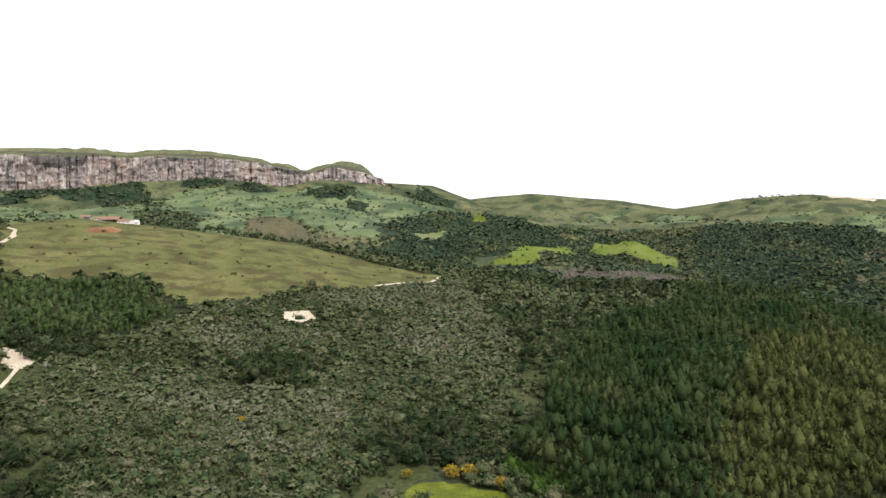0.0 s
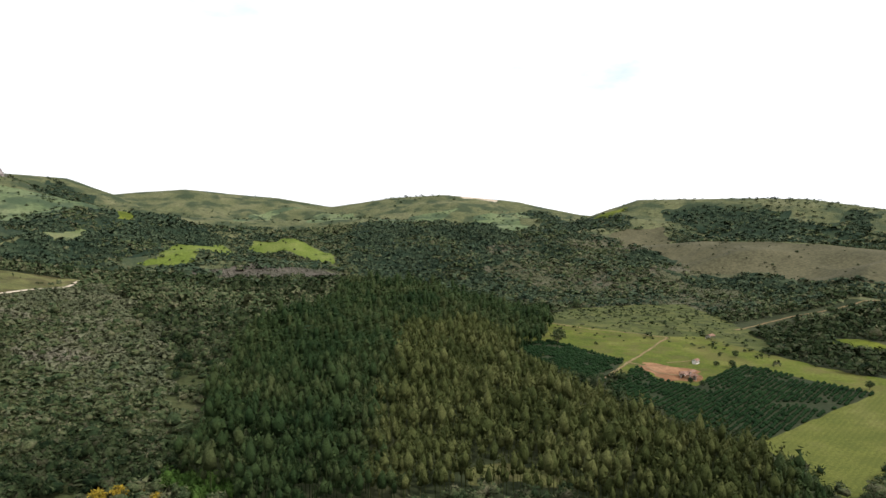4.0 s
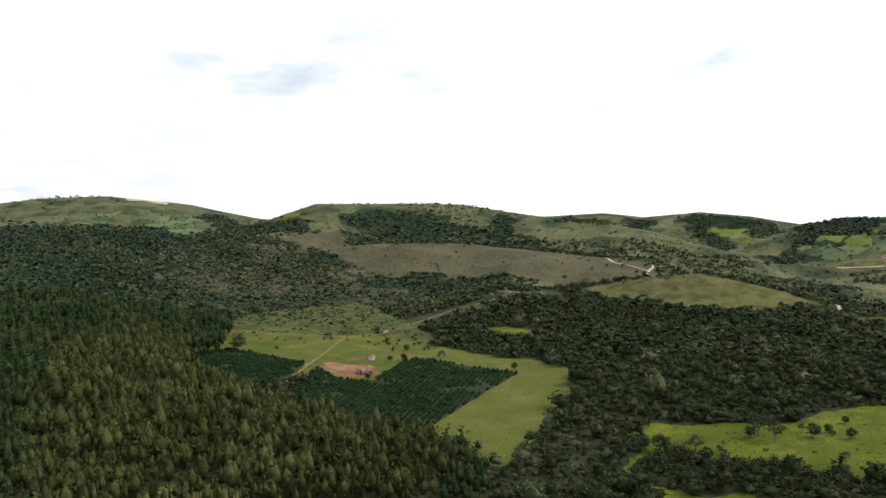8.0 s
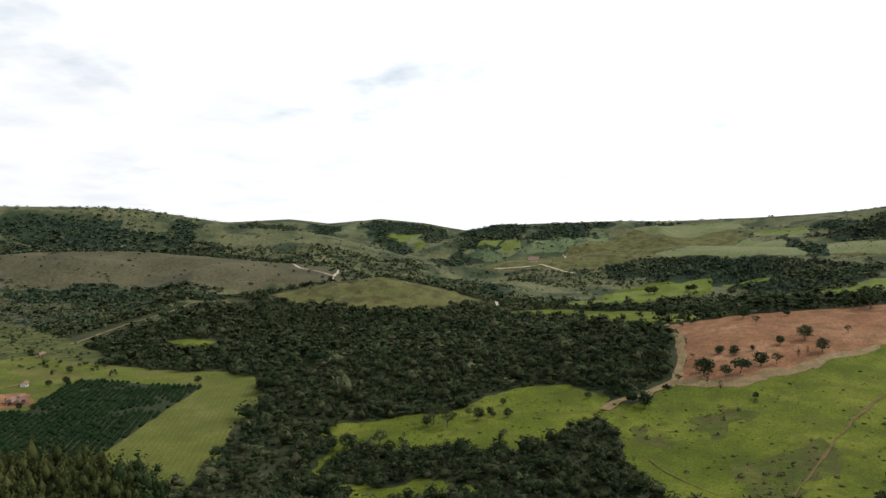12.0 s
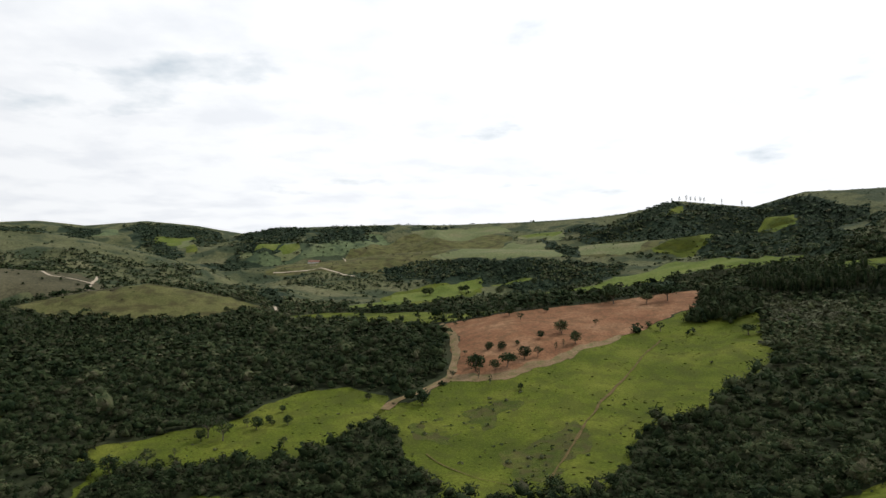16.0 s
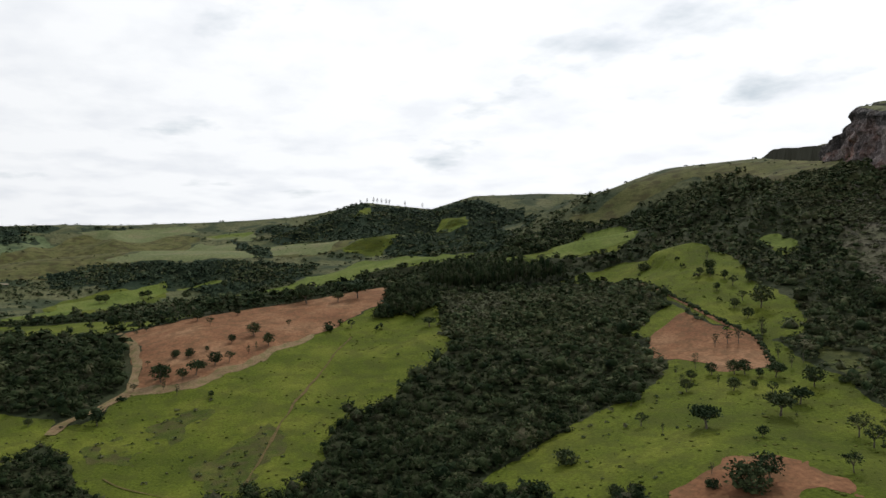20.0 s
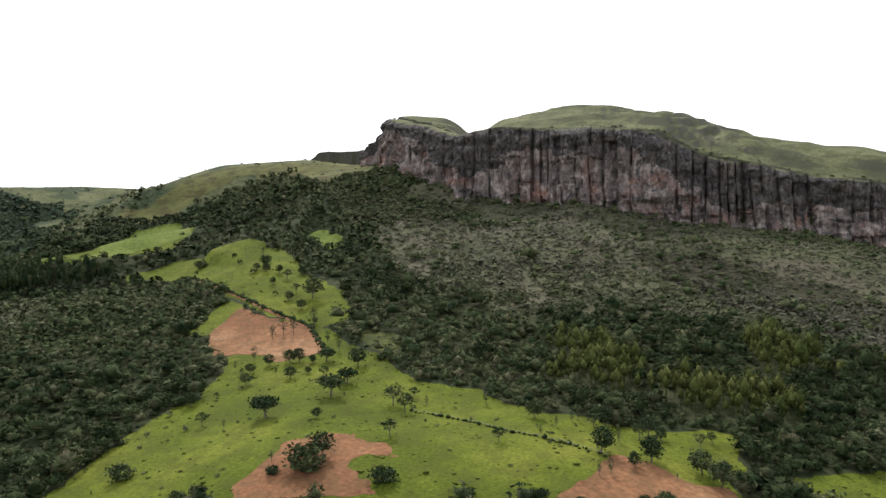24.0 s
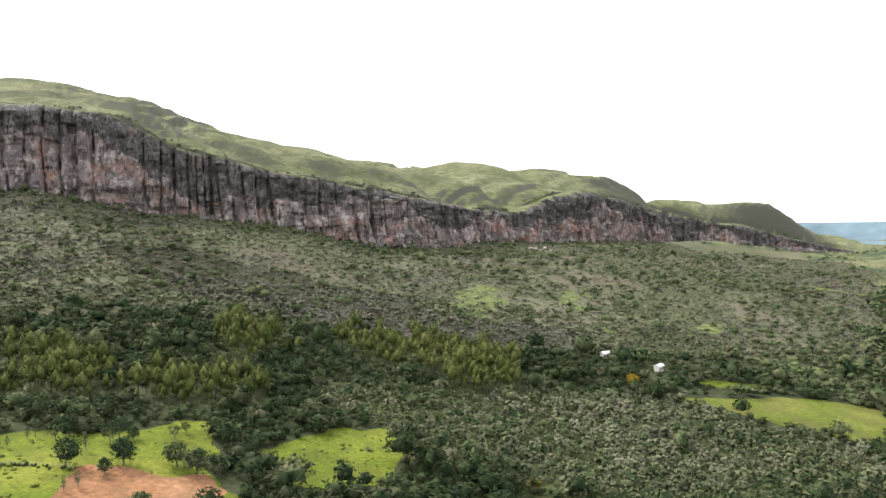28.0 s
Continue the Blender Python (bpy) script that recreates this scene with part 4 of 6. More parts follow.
# ---- places of single trees (x, y, crown width) and buildings ----
UMBRELLA_1 = [(215, -300, 15.2), (223, -260, 14.2), (255, -351, 10.6), (220, -322, 11.5), (693, -227, 19.9), (683, -278, 20.1), (679, -255, 13.9), (547, -289, 12.0), (525, -90, 14.6), (679, -155, 6.7)]
ROUND_1 = [(199, -266, 5.0), (231, -350, 11.7), (256, -318, 7.4), (274, -303, 6.7), (252, -329, 4.8), (274, -342, 8.6), (270, -345, 7.9), (283, -334, 7.9), (261, -346, 5.7), (286, -320, 6.3), (282, -270, 8.4), (108, -310, 9.3), (78, -318, 7.7), (71, -282, 10.3), (51, -283, 9.8), (52, -310, 5.8), (32, -284, 9.7), (25, -277, 10.9), (56, -275, 5.7), (167, -228, 9.6), (596, -150, 11.9), (565, -153, 10.4), (584, -128, 6.7), (572, -107, 4.7), (565, -92, 5.5), (570, -82, 5.6), (542, -68, 7.9), (522, -81, 8.5), (537, -106, 10.6), (463, -24, 9.8)]
ROUND_2 = [(474, -91, 4.7), (675, -118, 11.0), (781, -251, 15.7), (395, -471, 6.9), (358, -445, 7.4), (337, -433, 8.0), (343, -456, 15.6), (432, -506, 10.7), (421, -493, 7.3), (431, -493, 6.3), (308, -411, 5.0), (391, -506, 7.2), (410, -498, 8.3), (435, 78, 7.9), (445, 72, 5.1), (441, 69, 3.6), (422, 107, 7.1), (377, 141, 11.2), (377, 151, 6.7), (467, 67, 4.6), (440, 60, 6.5), (395, 116, 2.7), (404, 59, 3.4), (482, 12, 4.7), (567, -94, 6.5), (572, -84, 6.5), (527, -68, 12.9), (398, 546, 14.1), (519, 445, 6.6), (468, 422, 5.1)]
ROUND_3 = [(401, 385, 5.4), (402, 374, 5.3), (477, 413, 7.1), (514, 321, 6.8), (562, 449, 5.8), (-279, 465, 17.5), (989, 216, 8.1), (1075, 120, 10.3), (1078, 61, 12.0), (1088, -77, 12.2), (1336, -84, 14.9), (1315, -140, 12.6), (1085, 5, 8.6), (1338, -76, 14.9), (1312, -148, 12.6), (1167, -188, 13.2), (707, -225, 9.5), (857, -255, 10.0), (836, -193, 9.6), (1398, -294, 13.6)]
OPEN_1 = [(179, -302, 9.3), (168, -294, 9.0), (154, -257, 7.1), (176, -318, 5.4), (60, -306, 6.8), (57, -310, 7.9), (36, -310, 5.8), (32, -317, 4.8), (20, -316, 6.4), (81, -311, 5.9), (239, -327, 6.0), (252, -248, 5.9), (110, -270, 5.9), (536, -73, 6.1), (540, -117, 8.0), (652, -125, 6.4), (583, -231, 7.1), (612, -184, 6.2), (363, -461, 7.6), (394, -488, 8.1), (522, -49, 5.1), (571, -64, 3.7), (683, -76, 4.4), (678, -67, 4.4), (410, 166, 6.5), (385, 126, 8.6), (419, 94, 9.8), (426, 104, 12.2), (441, 84, 5.1), (404, 57, 4.7)]
SLIM_1 = [(165, -311, 2.3), (273, -379, 4.6), (258, -380, 3.7), (258, -370, 4.4), (300, -323, 3.2), (285, -311, 3.5), (269, -322, 2.7), (299, -338, 4.4), (236, -246, 2.3), (96, -303, 2.4), (103, -316, 2.2), (92, -314, 2.5), (90, -317, 3.3), (98, -288, 2.3), (307, -410, 5.8), (138, -323, 4.1), (121, -322, 2.6), (67, -298, 3.1), (66, -261, 2.8), (62, -264, 3.2), (552, -134, 3.7), (560, -142, 3.3), (786, -232, 6.5), (459, -533, 4.5), (511, -67, 3.8), (495, -73, 3.7), (397, 115, 2.7), (2349, -994, 10.1), (2375, -1030, 10.3), (2376, -1045, 10.3)]
SLIM_2 = [(2370, -1059, 10.3), (2364, -1073, 10.3), (2359, -1085, 10.3), (2335, -1135, 10.3), (2306, -1193, 10.3), (2342, -965, 10.0)]
PINE_1 = [(309, -389, 8.1), (314, -385, 7.3), (316, -375, 5.6)]
BARE_1 = [(184, -217, 3.9), (40, -273, 2.8)]
BUSH_1 = [(166, -215, 16.2), (134, -219, 10.2), (47, -250, 4.4), (41, -252, 7.5), (79, -235, 4.3), (224, -364, 6.3), (217, -364, 6.2), (176, -209, 5.6), (517, -512, 14.0), (244, -197, 10.5), (245, -163, 4.0), (226, -168, 9.6), (201, -185, 7.0), (196, -191, 6.1), (320, -77, 9.4)]
YELLOW_1 = [(-16, 319, 5.4), (4, 320, 7.5), (13, 320, 8.1), (20, 322, 4.3), (26, 309, 7.3), (-109, 385, 3.9), (-214, -382, 9.0), (-104, -262, 5.3)]
SINGLE = {"umbrella": UMBRELLA_1, "round": ROUND_1 + ROUND_2 + ROUND_3, "open": OPEN_1, "slim": SLIM_1 + SLIM_2, "pine": PINE_1, "bare": BARE_1, "bush": BUSH_1, "yellow": YELLOW_1}
BUILDINGS = [("house", 462, 438, 6.1, 20), ("shed", 415, 405, 4.6, -15), ("shed", 414, 395, 4.5, 60), ("house", -415, 934, 17.8, -10), ("shed", -438, 941, 24.7, 5), ("barn", -409, 947, 11.4, 0), ("barn", -250, -413, 5.4, 30), ("barn", -228, -445, 4.8, 10), ("shed", -222, -411, 5.2, 0), ("shed", 1844, 181, 29.4, 80), ("shed", 411, 401, 7.0, 35), ("shed", 424, 406, 6.0, 10), ("shed", 416, 393, 6.0, 70), ("shed", 577, 528, 9.0, 15), ("shed", -466, 932, 13.0, 12), ("house", -452, 940, 11.0, -8)]
FENCES = [[(167, -299), (136, -294), (110, -284), (95, -284), (78, -282), (64, -279)]]

# ---- helpers for meshes ----
def mesh_from(name, verts, faces, material, smooth=True):
    """A mesh from vertex and face arrays (all faces with as many corners)."""
    me = bpy.data.meshes.new(name)
    verts, faces = np.asarray(verts, np.float32), np.asarray(faces, np.int32)
    k = faces.shape[1]
    me.vertices.add(len(verts))
    me.vertices.foreach_set("co", verts.ravel())
    me.loops.add(faces.size)
    me.loops.foreach_set("vertex_index", faces.ravel())
    me.polygons.add(len(faces))
    me.polygons.foreach_set("loop_start", np.arange(0, faces.size, k, dtype=np.int32))
    me.polygons.foreach_set("loop_total", np.full(len(faces), k, np.int32))
    me.polygons.foreach_set("use_smooth", np.full(len(faces), smooth))
    me.materials.append(material)
    me.update(calc_edges=True)
    return me


def part(name, bm, material, parent, label=""):
    me = bpy.data.meshes.new(name)
    bm.to_mesh(me)
    bm.free()
    me.materials.append(material)
    ob = new(name, me)
    ob.parent = parent
    return tagged(ob, label)


# ---- the ground: one sheet from under the camera to the horizon ----
TURN = np.radians(np.concatenate([np.arange(-40, 234, 0.38), np.arange(234, 320, 2.0)]))
REACH = np.concatenate([[0.0, 30.0, 60.0, 90.0], np.geomspace(115, 4970, 330)])
GX, GY = np.outer(REACH, np.sin(TURN)), np.outer(REACH, np.cos(TURN))
GZ = ground(GX, GY)
GXYZ = np.stack([GX, GY, GZ], -1).reshape(-1, 3)
NR, NT = GX.shape
ii, jj = np.meshgrid(np.arange(NR - 1), np.arange(NT), indexing="ij")
QUADS = np.stack([ii * NT + jj, ii * NT + (jj + 1) % NT, (ii + 1) * NT + (jj + 1) % NT, (ii + 1) * NT + jj], -1).reshape(-1, 4)
FX, FY = GXYZ[QUADS, 0].mean(1), GXYZ[QUADS, 1].mean(1)
FR = np.hypot(FX, FY)
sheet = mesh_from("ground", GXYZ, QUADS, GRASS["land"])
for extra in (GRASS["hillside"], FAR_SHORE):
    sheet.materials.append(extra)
# the farther slopes: scrubby grass with thickets in the folds, and the far shore of the lake in its haze colour
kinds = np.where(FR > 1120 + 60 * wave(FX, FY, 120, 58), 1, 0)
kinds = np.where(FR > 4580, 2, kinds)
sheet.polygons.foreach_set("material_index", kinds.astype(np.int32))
tagged(new("ground", sheet), "rolling hills with scrub and woodland floor darkened for canopy shade", "ground", kind="structure")


def draped(name, near, field, material, raise_by):
    """A thin layer on the ground, over the faces that near marks, cut along the line where field(x, y) changes sign."""
    quads = QUADS[near]
    used, index = np.unique(quads, return_inverse=True)
    index = index.reshape(quads.shape)
    co = GXYZ[used]
    s = field(co[:, 0], co[:, 1])
    tris = np.concatenate([index[:, (0, 1, 2)], index[:, (0, 2, 3)]])
    side = s[tris] > 0
    count = side.sum(1)
    keep = [tris[count == 3]]
    extra = []
    base = len(co)
    for n in (1, 2):
        part_ = tris[count == n]
        if not len(part_):
            continue
        odd = np.argmax(s[part_] > 0, 1) if n == 1 else np.argmin(s[part_] > 0, 1)
        i = np.arange(len(part_))
        p, q, r = part_[i, odd], part_[i, (odd + 1) % 3], part_[i, (odd + 2) % 3]
        pq = co[p] + (co[q] - co[p]) * (s[p] / (s[p] - s[q]))[:, None]
        pr = co[p] + (co[r] - co[p]) * (s[p] / (s[p] - s[r]))[:, None]
        ipq, ipr = base + np.arange(len(p)), base + len(p) + np.arange(len(p))
        extra += [pq, pr]
        base += 2 * len(p)
        if n == 1:
            keep.append(np.column_stack([p, ipq, ipr]))
        else:
            keep += [np.column_stack([ipq, q, r]), np.column_stack([ipq, r, ipr])]
    faces = np.concatenate(keep)
    if not len(faces):
        return None
    top = np.concatenate([co] + extra) + (0, 0, raise_by)
    seen, faces2 = np.unique(faces, return_inverse=True)
    return new(name, mesh_from(name, top[seen], faces2.reshape(-1, 3), material))


def ring_field(ring, ragged):
    away = np.mean([math.hypot(*p) for p in ring])
    big = max(1.0, away / 800)
    ragged = ragged * big
    closed = [(*p, 0) for p in ring + ring[:1]]

    def field(x, y):
        jx = x + ragged * (wave(x, y, 26 * big, 51) + 0.5 * wave(x, y, 9 * big, 52) + 0.3 * wave(x, y, 4 * big, 55))
        jy = y + ragged * (wave(x, y, 26 * big, 53) + 0.5 * wave(x, y, 9 * big, 54) + 0.3 * wave(x, y, 4 * big, 56))
        d, _z = along(closed, jx, jy)
        return np.where(inside(ring, jx, jy), d, -d) + 1e-6
    return field


LABELS = {
    "pasture": "bright green cattle pasture on rolling ground", "farpasture": "green hill pasture dotted with trees",
    "olive": "olive hillside of dry grass", "brown": "brown dry grass slope", "pale": "pale green grass strip",
    "mown": "light green mown field with faint rows", "coffee": "dark ground between coffee rows",
    "soil": "bare reddish soil, freshly ploughed or eroded", "sand": "pale bare sand clearing", "forest": "dark ground under hillside forest", "darkwood": "dark ground under dense woodland",
    "clear": "bright green clearing on a wooded hill", "weedy": "dark weedy grass on the pasture", "bushland": "shaded ground between dense bushes", "rough": "rough olive grass with low bushes", "lush": "bright green hill pasture with scattered trees", "glade": "thin light green grass among the scrub", "verge": "trodden pale earth beside the field", "scrub": "dry ground between low scrub", "dry": "brown ground between dry scrub", "palefar": "pale green stubble field on a far hill",
}
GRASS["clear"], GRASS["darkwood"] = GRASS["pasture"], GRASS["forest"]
layer = {"bushland": 0.12, "rough": 0.22, "lush": 0.80, "glade": 0.42, "weedy": 0.42, "verge": 0.55, "scrub": 0.12, "dry": 0.12, "forest": 0.60, "darkwood": 0.60, "palefar": 0.75, "clear": 0.80, "pasture": 0.20, "farpasture": 0.20, "olive": 0.25, "brown": 0.25, "pale": 0.30, "mown": 0.35, "coffee": 0.40, "soil": 0.45, "sand": 0.50}
RAGGED = {"bushland": 12.0, "glade": 16.0, "mown": 2.0, "coffee": 1.5, "sand": 3.0, "pale": 4.0, "soil": 7.0, "weedy": 14.0, "forest": 12.0, "darkwood": 12.0, "scrub": 12.0, "dry": 12.0}

layer = {kind: 0.4 * lift for kind, lift in layer.items()}
for name, kind, ring in COVER:
    if kind not in layer:
        continue
    xs, ys = [p[0] for p in ring], [p[1] for p in ring]
    near = (FX > min(xs) - 30) & (FX < max(xs) + 30) & (FY > min(ys) - 30) & (FY < max(ys) + 30)
    patch = draped(name, near, ring_field(ring, RAGGED.get(kind, 6.0)), GRASS[kind], layer[kind])
    if patch:
        tagged(patch, LABELS[kind], name.split("_")[-1], kind="structure")


def ribbon(name, width, line, material, label):
    """A track laid on the ground."""
    pts = []
    for (x0, y0), (x1, y1) in zip(line, line[1:]):
        k = max(2, int(math.hypot(x1 - x0, y1 - y0) / 3.0))
        pts += [(x0 + (x1 - x0) * s / k, y0 + (y1 - y0) * s / k) for s in range(k)]
    pts = np.array(pts + [line[-1]], float)
    for _ in range(6):
        pts[1:-1] = (pts[:-2] + 2 * pts[1:-1] + pts[2:]) / 4
    d = np.gradient(pts, axis=0)
    d /= np.linalg.norm(d, axis=1)[:, None] + 1e-9
    side = np.stack([-d[:, 1], d[:, 0]], -1)
    wide = width * (1 + (0.7 if name == "cattle_path" else 0.3) * wave(pts[:, 0], pts[:, 1], 12, 61))
    pts = pts + 0.8 * np.stack([wave(pts[:, 0], pts[:, 1], 15, 62), wave(pts[:, 0], pts[:, 1], 15, 63)], -1)
    rows = [pts + side * (wide * s)[:, None] for s in (-0.5, -0.17, 0.17, 0.5)]
    verts = np.concatenate([np.column_stack([r, ground(r[:, 0], r[:, 1]) + 0.5]) for r in rows])
    n = len(pts)
    faces = [(a * n + k, a * n + k + 1, (a + 1) * n + k + 1, (a + 1) * n + k) for a in range(3) for k in range(n - 1)]
    return tagged(new(name, mesh_from(name, verts, faces, material)), label, "track", kind="structure")


for name, width, line in ROADS:
    earth = "land" if name == "plantation_ride" else "soil" if name == "spur_track" else "path" if name == "cattle_path" else "verge" if name in ("valley_road", "farm_track", "field_track") else "sand"
    ribbon(name, width, line, GRASS[earth], {"plantation_ride": "narrow dark ride between planted trees", "cattle_path": "narrow worn cattle path"}.get(name, "unpaved track of pale earth"))

# ---- cliffs ----
def cliff(name, rim, step, rows, depth, material, label, foot=14.0, dark_from=0.66):
    """A rock wall that stands before a tableland's rim, with buttresses, clefts and ledges."""
    pts = []
    for (x0, y0, z0), (x1, y1, z1) in zip(rim, rim[1:]):
        k = max(1, int(math.hypot(x1 - x0, y1 - y0) / step))
        pts += [(x0 + (x1 - x0) * s / k, y0 + (y1 - y0) * s / k, z0 + (z1 - z0) * s / k) for s in range(k)]
    pts = np.array(pts + [rim[-1]], float)
    soft = pts.copy()
    for _ in range(12):
        soft[1:-1] = (soft[:-2] + 2 * soft[1:-1] + soft[2:]) / 4
    d = np.gradient(soft[:, :2], axis=0)
    d /= np.linalg.norm(d, axis=1)[:, None] + 1e-9
    out = np.stack([d[:, 1], -d[:, 0]], -1)
    if (out * -soft[:, :2]).sum() < 0:
        out = -out
    run = np.concatenate([[0], np.cumsum(np.linalg.norm(np.diff(soft[:, :2], axis=0), axis=1))])
    base = ground(soft[:, 0] + out[:, 0] * foot, soft[:, 1] + out[:, 1] * foot) - 6
    crest = soft[:, 2] + 0.6 + depth * 0.10 * wave(run, run * 0, depth * 1.5, 93)
    sheet = []
    for k in range(rows + 1):
        v = k / rows
        z = base + (crest - base) * v
        bay = np.clip(0.5 + 1.0 * wave(run, z * 0.05, depth * 4.2, 90), 0, 1)
        cleft = np.clip(1 - 6.0 * np.abs(wave(run, z * 0.03, depth * 2.0, 97)), 0, 1)
        push = 0.95 * bay + 0.16 * wave(run * 0.2, z, depth * 0.9, 95) + 0.22 * wave(run, z, depth * 0.55, 106) + 0.10 * wave(run, z, depth * 0.2, 107) - 0.55 * cleft + 0.45
        for wide, offset, groove, tall in ((depth * 0.95, 0.62, 0.34, 0.8), (depth * 0.30, 0.17, 0.09, 0.35)):
            u = run / wide + 1.3 * wave(run, z * 0.22, wide * 2.6, 92) + 1.4 * wave(run, z * 0.04, wide * 7.0, 94)
            cell = np.floor(u)
            edge = np.minimum(u - cell, 1 - u + cell)
            block = np.floor(z / (depth * tall) + 3 * hash2(cell, cell * 0, 98))
            push = push + offset * (hash2(cell, cell * 0, 99) - 0.5) + 0.45 * offset * (hash2(cell, block, 100) - 0.5) - groove * np.clip(1 - edge / 0.15, 0, 1) * (0.3 + hash2(cell, block, 103))
        push = depth * push * (0.25 + 0.75 * min(1.0, (1 - v) / 0.10) ** 0.6) + foot * 0.55 * (1 - v) ** 1.6
        sheet.append(np.column_stack([soft[:, :2] + out * push[:, None], z]))
    lid = soft[:, :2] - out * 13.0
    sheet.append(np.column_stack([lid, crest + 0.5]))
    n, verts = len(soft), np.concatenate(sheet)
    a, b = np.meshgrid(np.arange(rows + 1), np.arange(n - 1), indexing="ij")
    quads = np.stack([a * n + b, a * n + b + 1, (a + 1) * n + b + 1, (a + 1) * n + b], -1).reshape(-1, 4)
    me = mesh_from(name, verts, quads, material, False)
    me.materials.append(ROCK_RIM)
    me.materials.append(GRASS["upland"])
    row, col = quads[:, 0] // n, quads[:, 0] % n
    v = row / rows + 0.34 * wave(run[col], row * 0.5, depth * 6.0, 104) + 0.14 * wave(run[col], row * 3.0, depth, 101) + 0.05 * wave(run[col], row * 5.0, depth * 0.3, 102)
    me.polygons.foreach_set("material_index", np.where(row >= rows - 1, 2, np.where(v > dark_from, 1, 0)).astype(np.int32))
    return tagged(new(name, me), label, "cliff", kind="structure")


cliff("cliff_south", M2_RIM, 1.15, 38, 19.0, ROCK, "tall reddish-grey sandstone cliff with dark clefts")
cliff("cliff_north", M1_RIM[1:], 4.0, 16, 30.0, ROCK_LIT, "long sandstone cliff below a grassy tableland, coloured pale as in sun", foot=24.0, dark_from=0.93)
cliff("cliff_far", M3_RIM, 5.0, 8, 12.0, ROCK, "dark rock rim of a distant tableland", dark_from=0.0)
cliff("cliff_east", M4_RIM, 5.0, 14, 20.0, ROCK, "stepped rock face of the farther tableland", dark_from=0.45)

# grass on the tablelands
for rim, back, _ in TABLES:
    ring = [p[:2] for p in rim + back]

    def field(x, y, rim=rim, ring=ring):
        d, _z = along(rim, x, y)
        return np.where(inside(ring, x, y), d - 10.5 - 2.5 * wave(x, y, 14, 57), -1.0)
    tagged(draped("tableland_grass", inside(ring, FX, FY), field, GRASS["upland"], 0.3), "smooth green grass with rocky ledges on the tableland", "grassland", kind="structure")

# the lake
lv = [(4900 * math.sin(radians(a)), 4900 * math.cos(radians(a)), -1.0) for a in range(214, 256, 2)] + [(3600 * math.sin(radians(a)), 3600 * math.cos(radians(a)), -1.0) for a in range(214, 256, 2)]
tagged(new("lake", mesh_from("lake", lv, [(k, k + 1, 22 + k, 21 + k) for k in range(20)], WATER)), "pale distant lake behind the plain", "lake", kind="structure")

# ---- crowns for woods ----
def blob(levels, seed, tall=1.0, ragged=0.35, cut=-0.45):
    """A lumpy crown of unit radius standing on its base."""
    bm = bmesh.new()
    bmesh.ops.create_icosphere(bm, subdivisions=levels, radius=1.0)
    for v in bm.verts:
        p = v.co.copy()
        k = 1 + ragged * noise.noise(p * 1.7 + Vector((seed * 3.1, seed, 0))) + 0.6 * ragged * noise.noise(p * 4.1 + Vector((0, seed * 2.3, seed)))
        v.co = p * k
        v.co.z = max(v.co.z, cut) * tall
    bmesh.ops.triangulate(bm, faces=bm.faces)
    bm.verts.index_update()
    v = np.array([q.co[:] for q in bm.verts])
    f = np.array([[q.index for q in face.verts] for face in bm.faces])
    bm.free()
    return v, f


def leafy(seed, tufts, core=1, tall=0.85, size=0.42):
    """A crown of unit radius: a lumpy core with loose sprays of leaves standing out of it."""
    rnd = random.Random(seed)
    v, f = blob(core, seed, tall, 0.85, -0.3)
    v, f = [tuple(0.72 * q) for q in v], [tuple(q) for q in f]
    for _ in range(tufts):
        a, h = rnd.uniform(0, 2 * math.pi), rnd.uniform(-0.15, 1.0)
        w = math.sqrt(max(0.0, 1 - h * h)) * rnd.uniform(0.75, 1.12)
        c = Vector((w * math.cos(a), w * math.sin(a), h * tall * rnd.uniform(0.8, 1.12)))
        n = len(v)
        for _k in range(3):
            v.append(tuple(c + Vector((rnd.gauss(0, 1), rnd.gauss(0, 1), 0.6 * rnd.gauss(0, 1))) * size * 0.55))
        f.append((n, n + 1, n + 2))
    return np.array(v), np.array(f)


def spire(seed, sides=5, tufts=26):
    """A tall bullet-shaped crown of unit height, with loose leafy shoots."""
    rnd = random.Random(seed)
    v, f = [], []
    heights, radii = (0.05, 0.42, 0.76), (0.40, 0.70, 0.52)
    for k in range(3):
        for s in range(sides):
            a = 2 * math.pi * (s + 0.5 * (k % 2)) / sides
            q = radii[k] * rnd.uniform(0.65, 1.15)
            v.append((q * math.cos(a), q * math.sin(a), heights[k] + rnd.uniform(-0.06, 0.06)))
    v.append((rnd.uniform(-0.2, 0.2), rnd.uniform(-0.2, 0.2), 0.92))
    for k in range(2):
        for s in range(sides):
            a, b = k * sides + s, k * sides + (s + 1) % sides
            f += [(a, b, b + sides), (a, b + sides, a + sides)]
    for s in range(sides):
        f.append((2 * sides + s, 2 * sides + (s + 1) % sides, len(v) - 1))
    for _ in range(tufts):
        h, a = rnd.uniform(0.15, 1.0) ** 0.7, rnd.uniform(0, 2 * math.pi)
        w = min(1.0, math.sqrt(max(0.0, 1.06 - h)) * 1.55) * rnd.uniform(0.55, 1.08)
        n = len(v)
        for up in (0.02, 0.0, -0.05):
            v.append((w * math.cos(a) + rnd.gauss(0, 0.36), w * math.sin(a) + rnd.gauss(0, 0.36), h + up + rnd.gauss(0, 0.02)))
        f.append((n, n + 1, n + 2))
    return np.array(v), np.array(f)


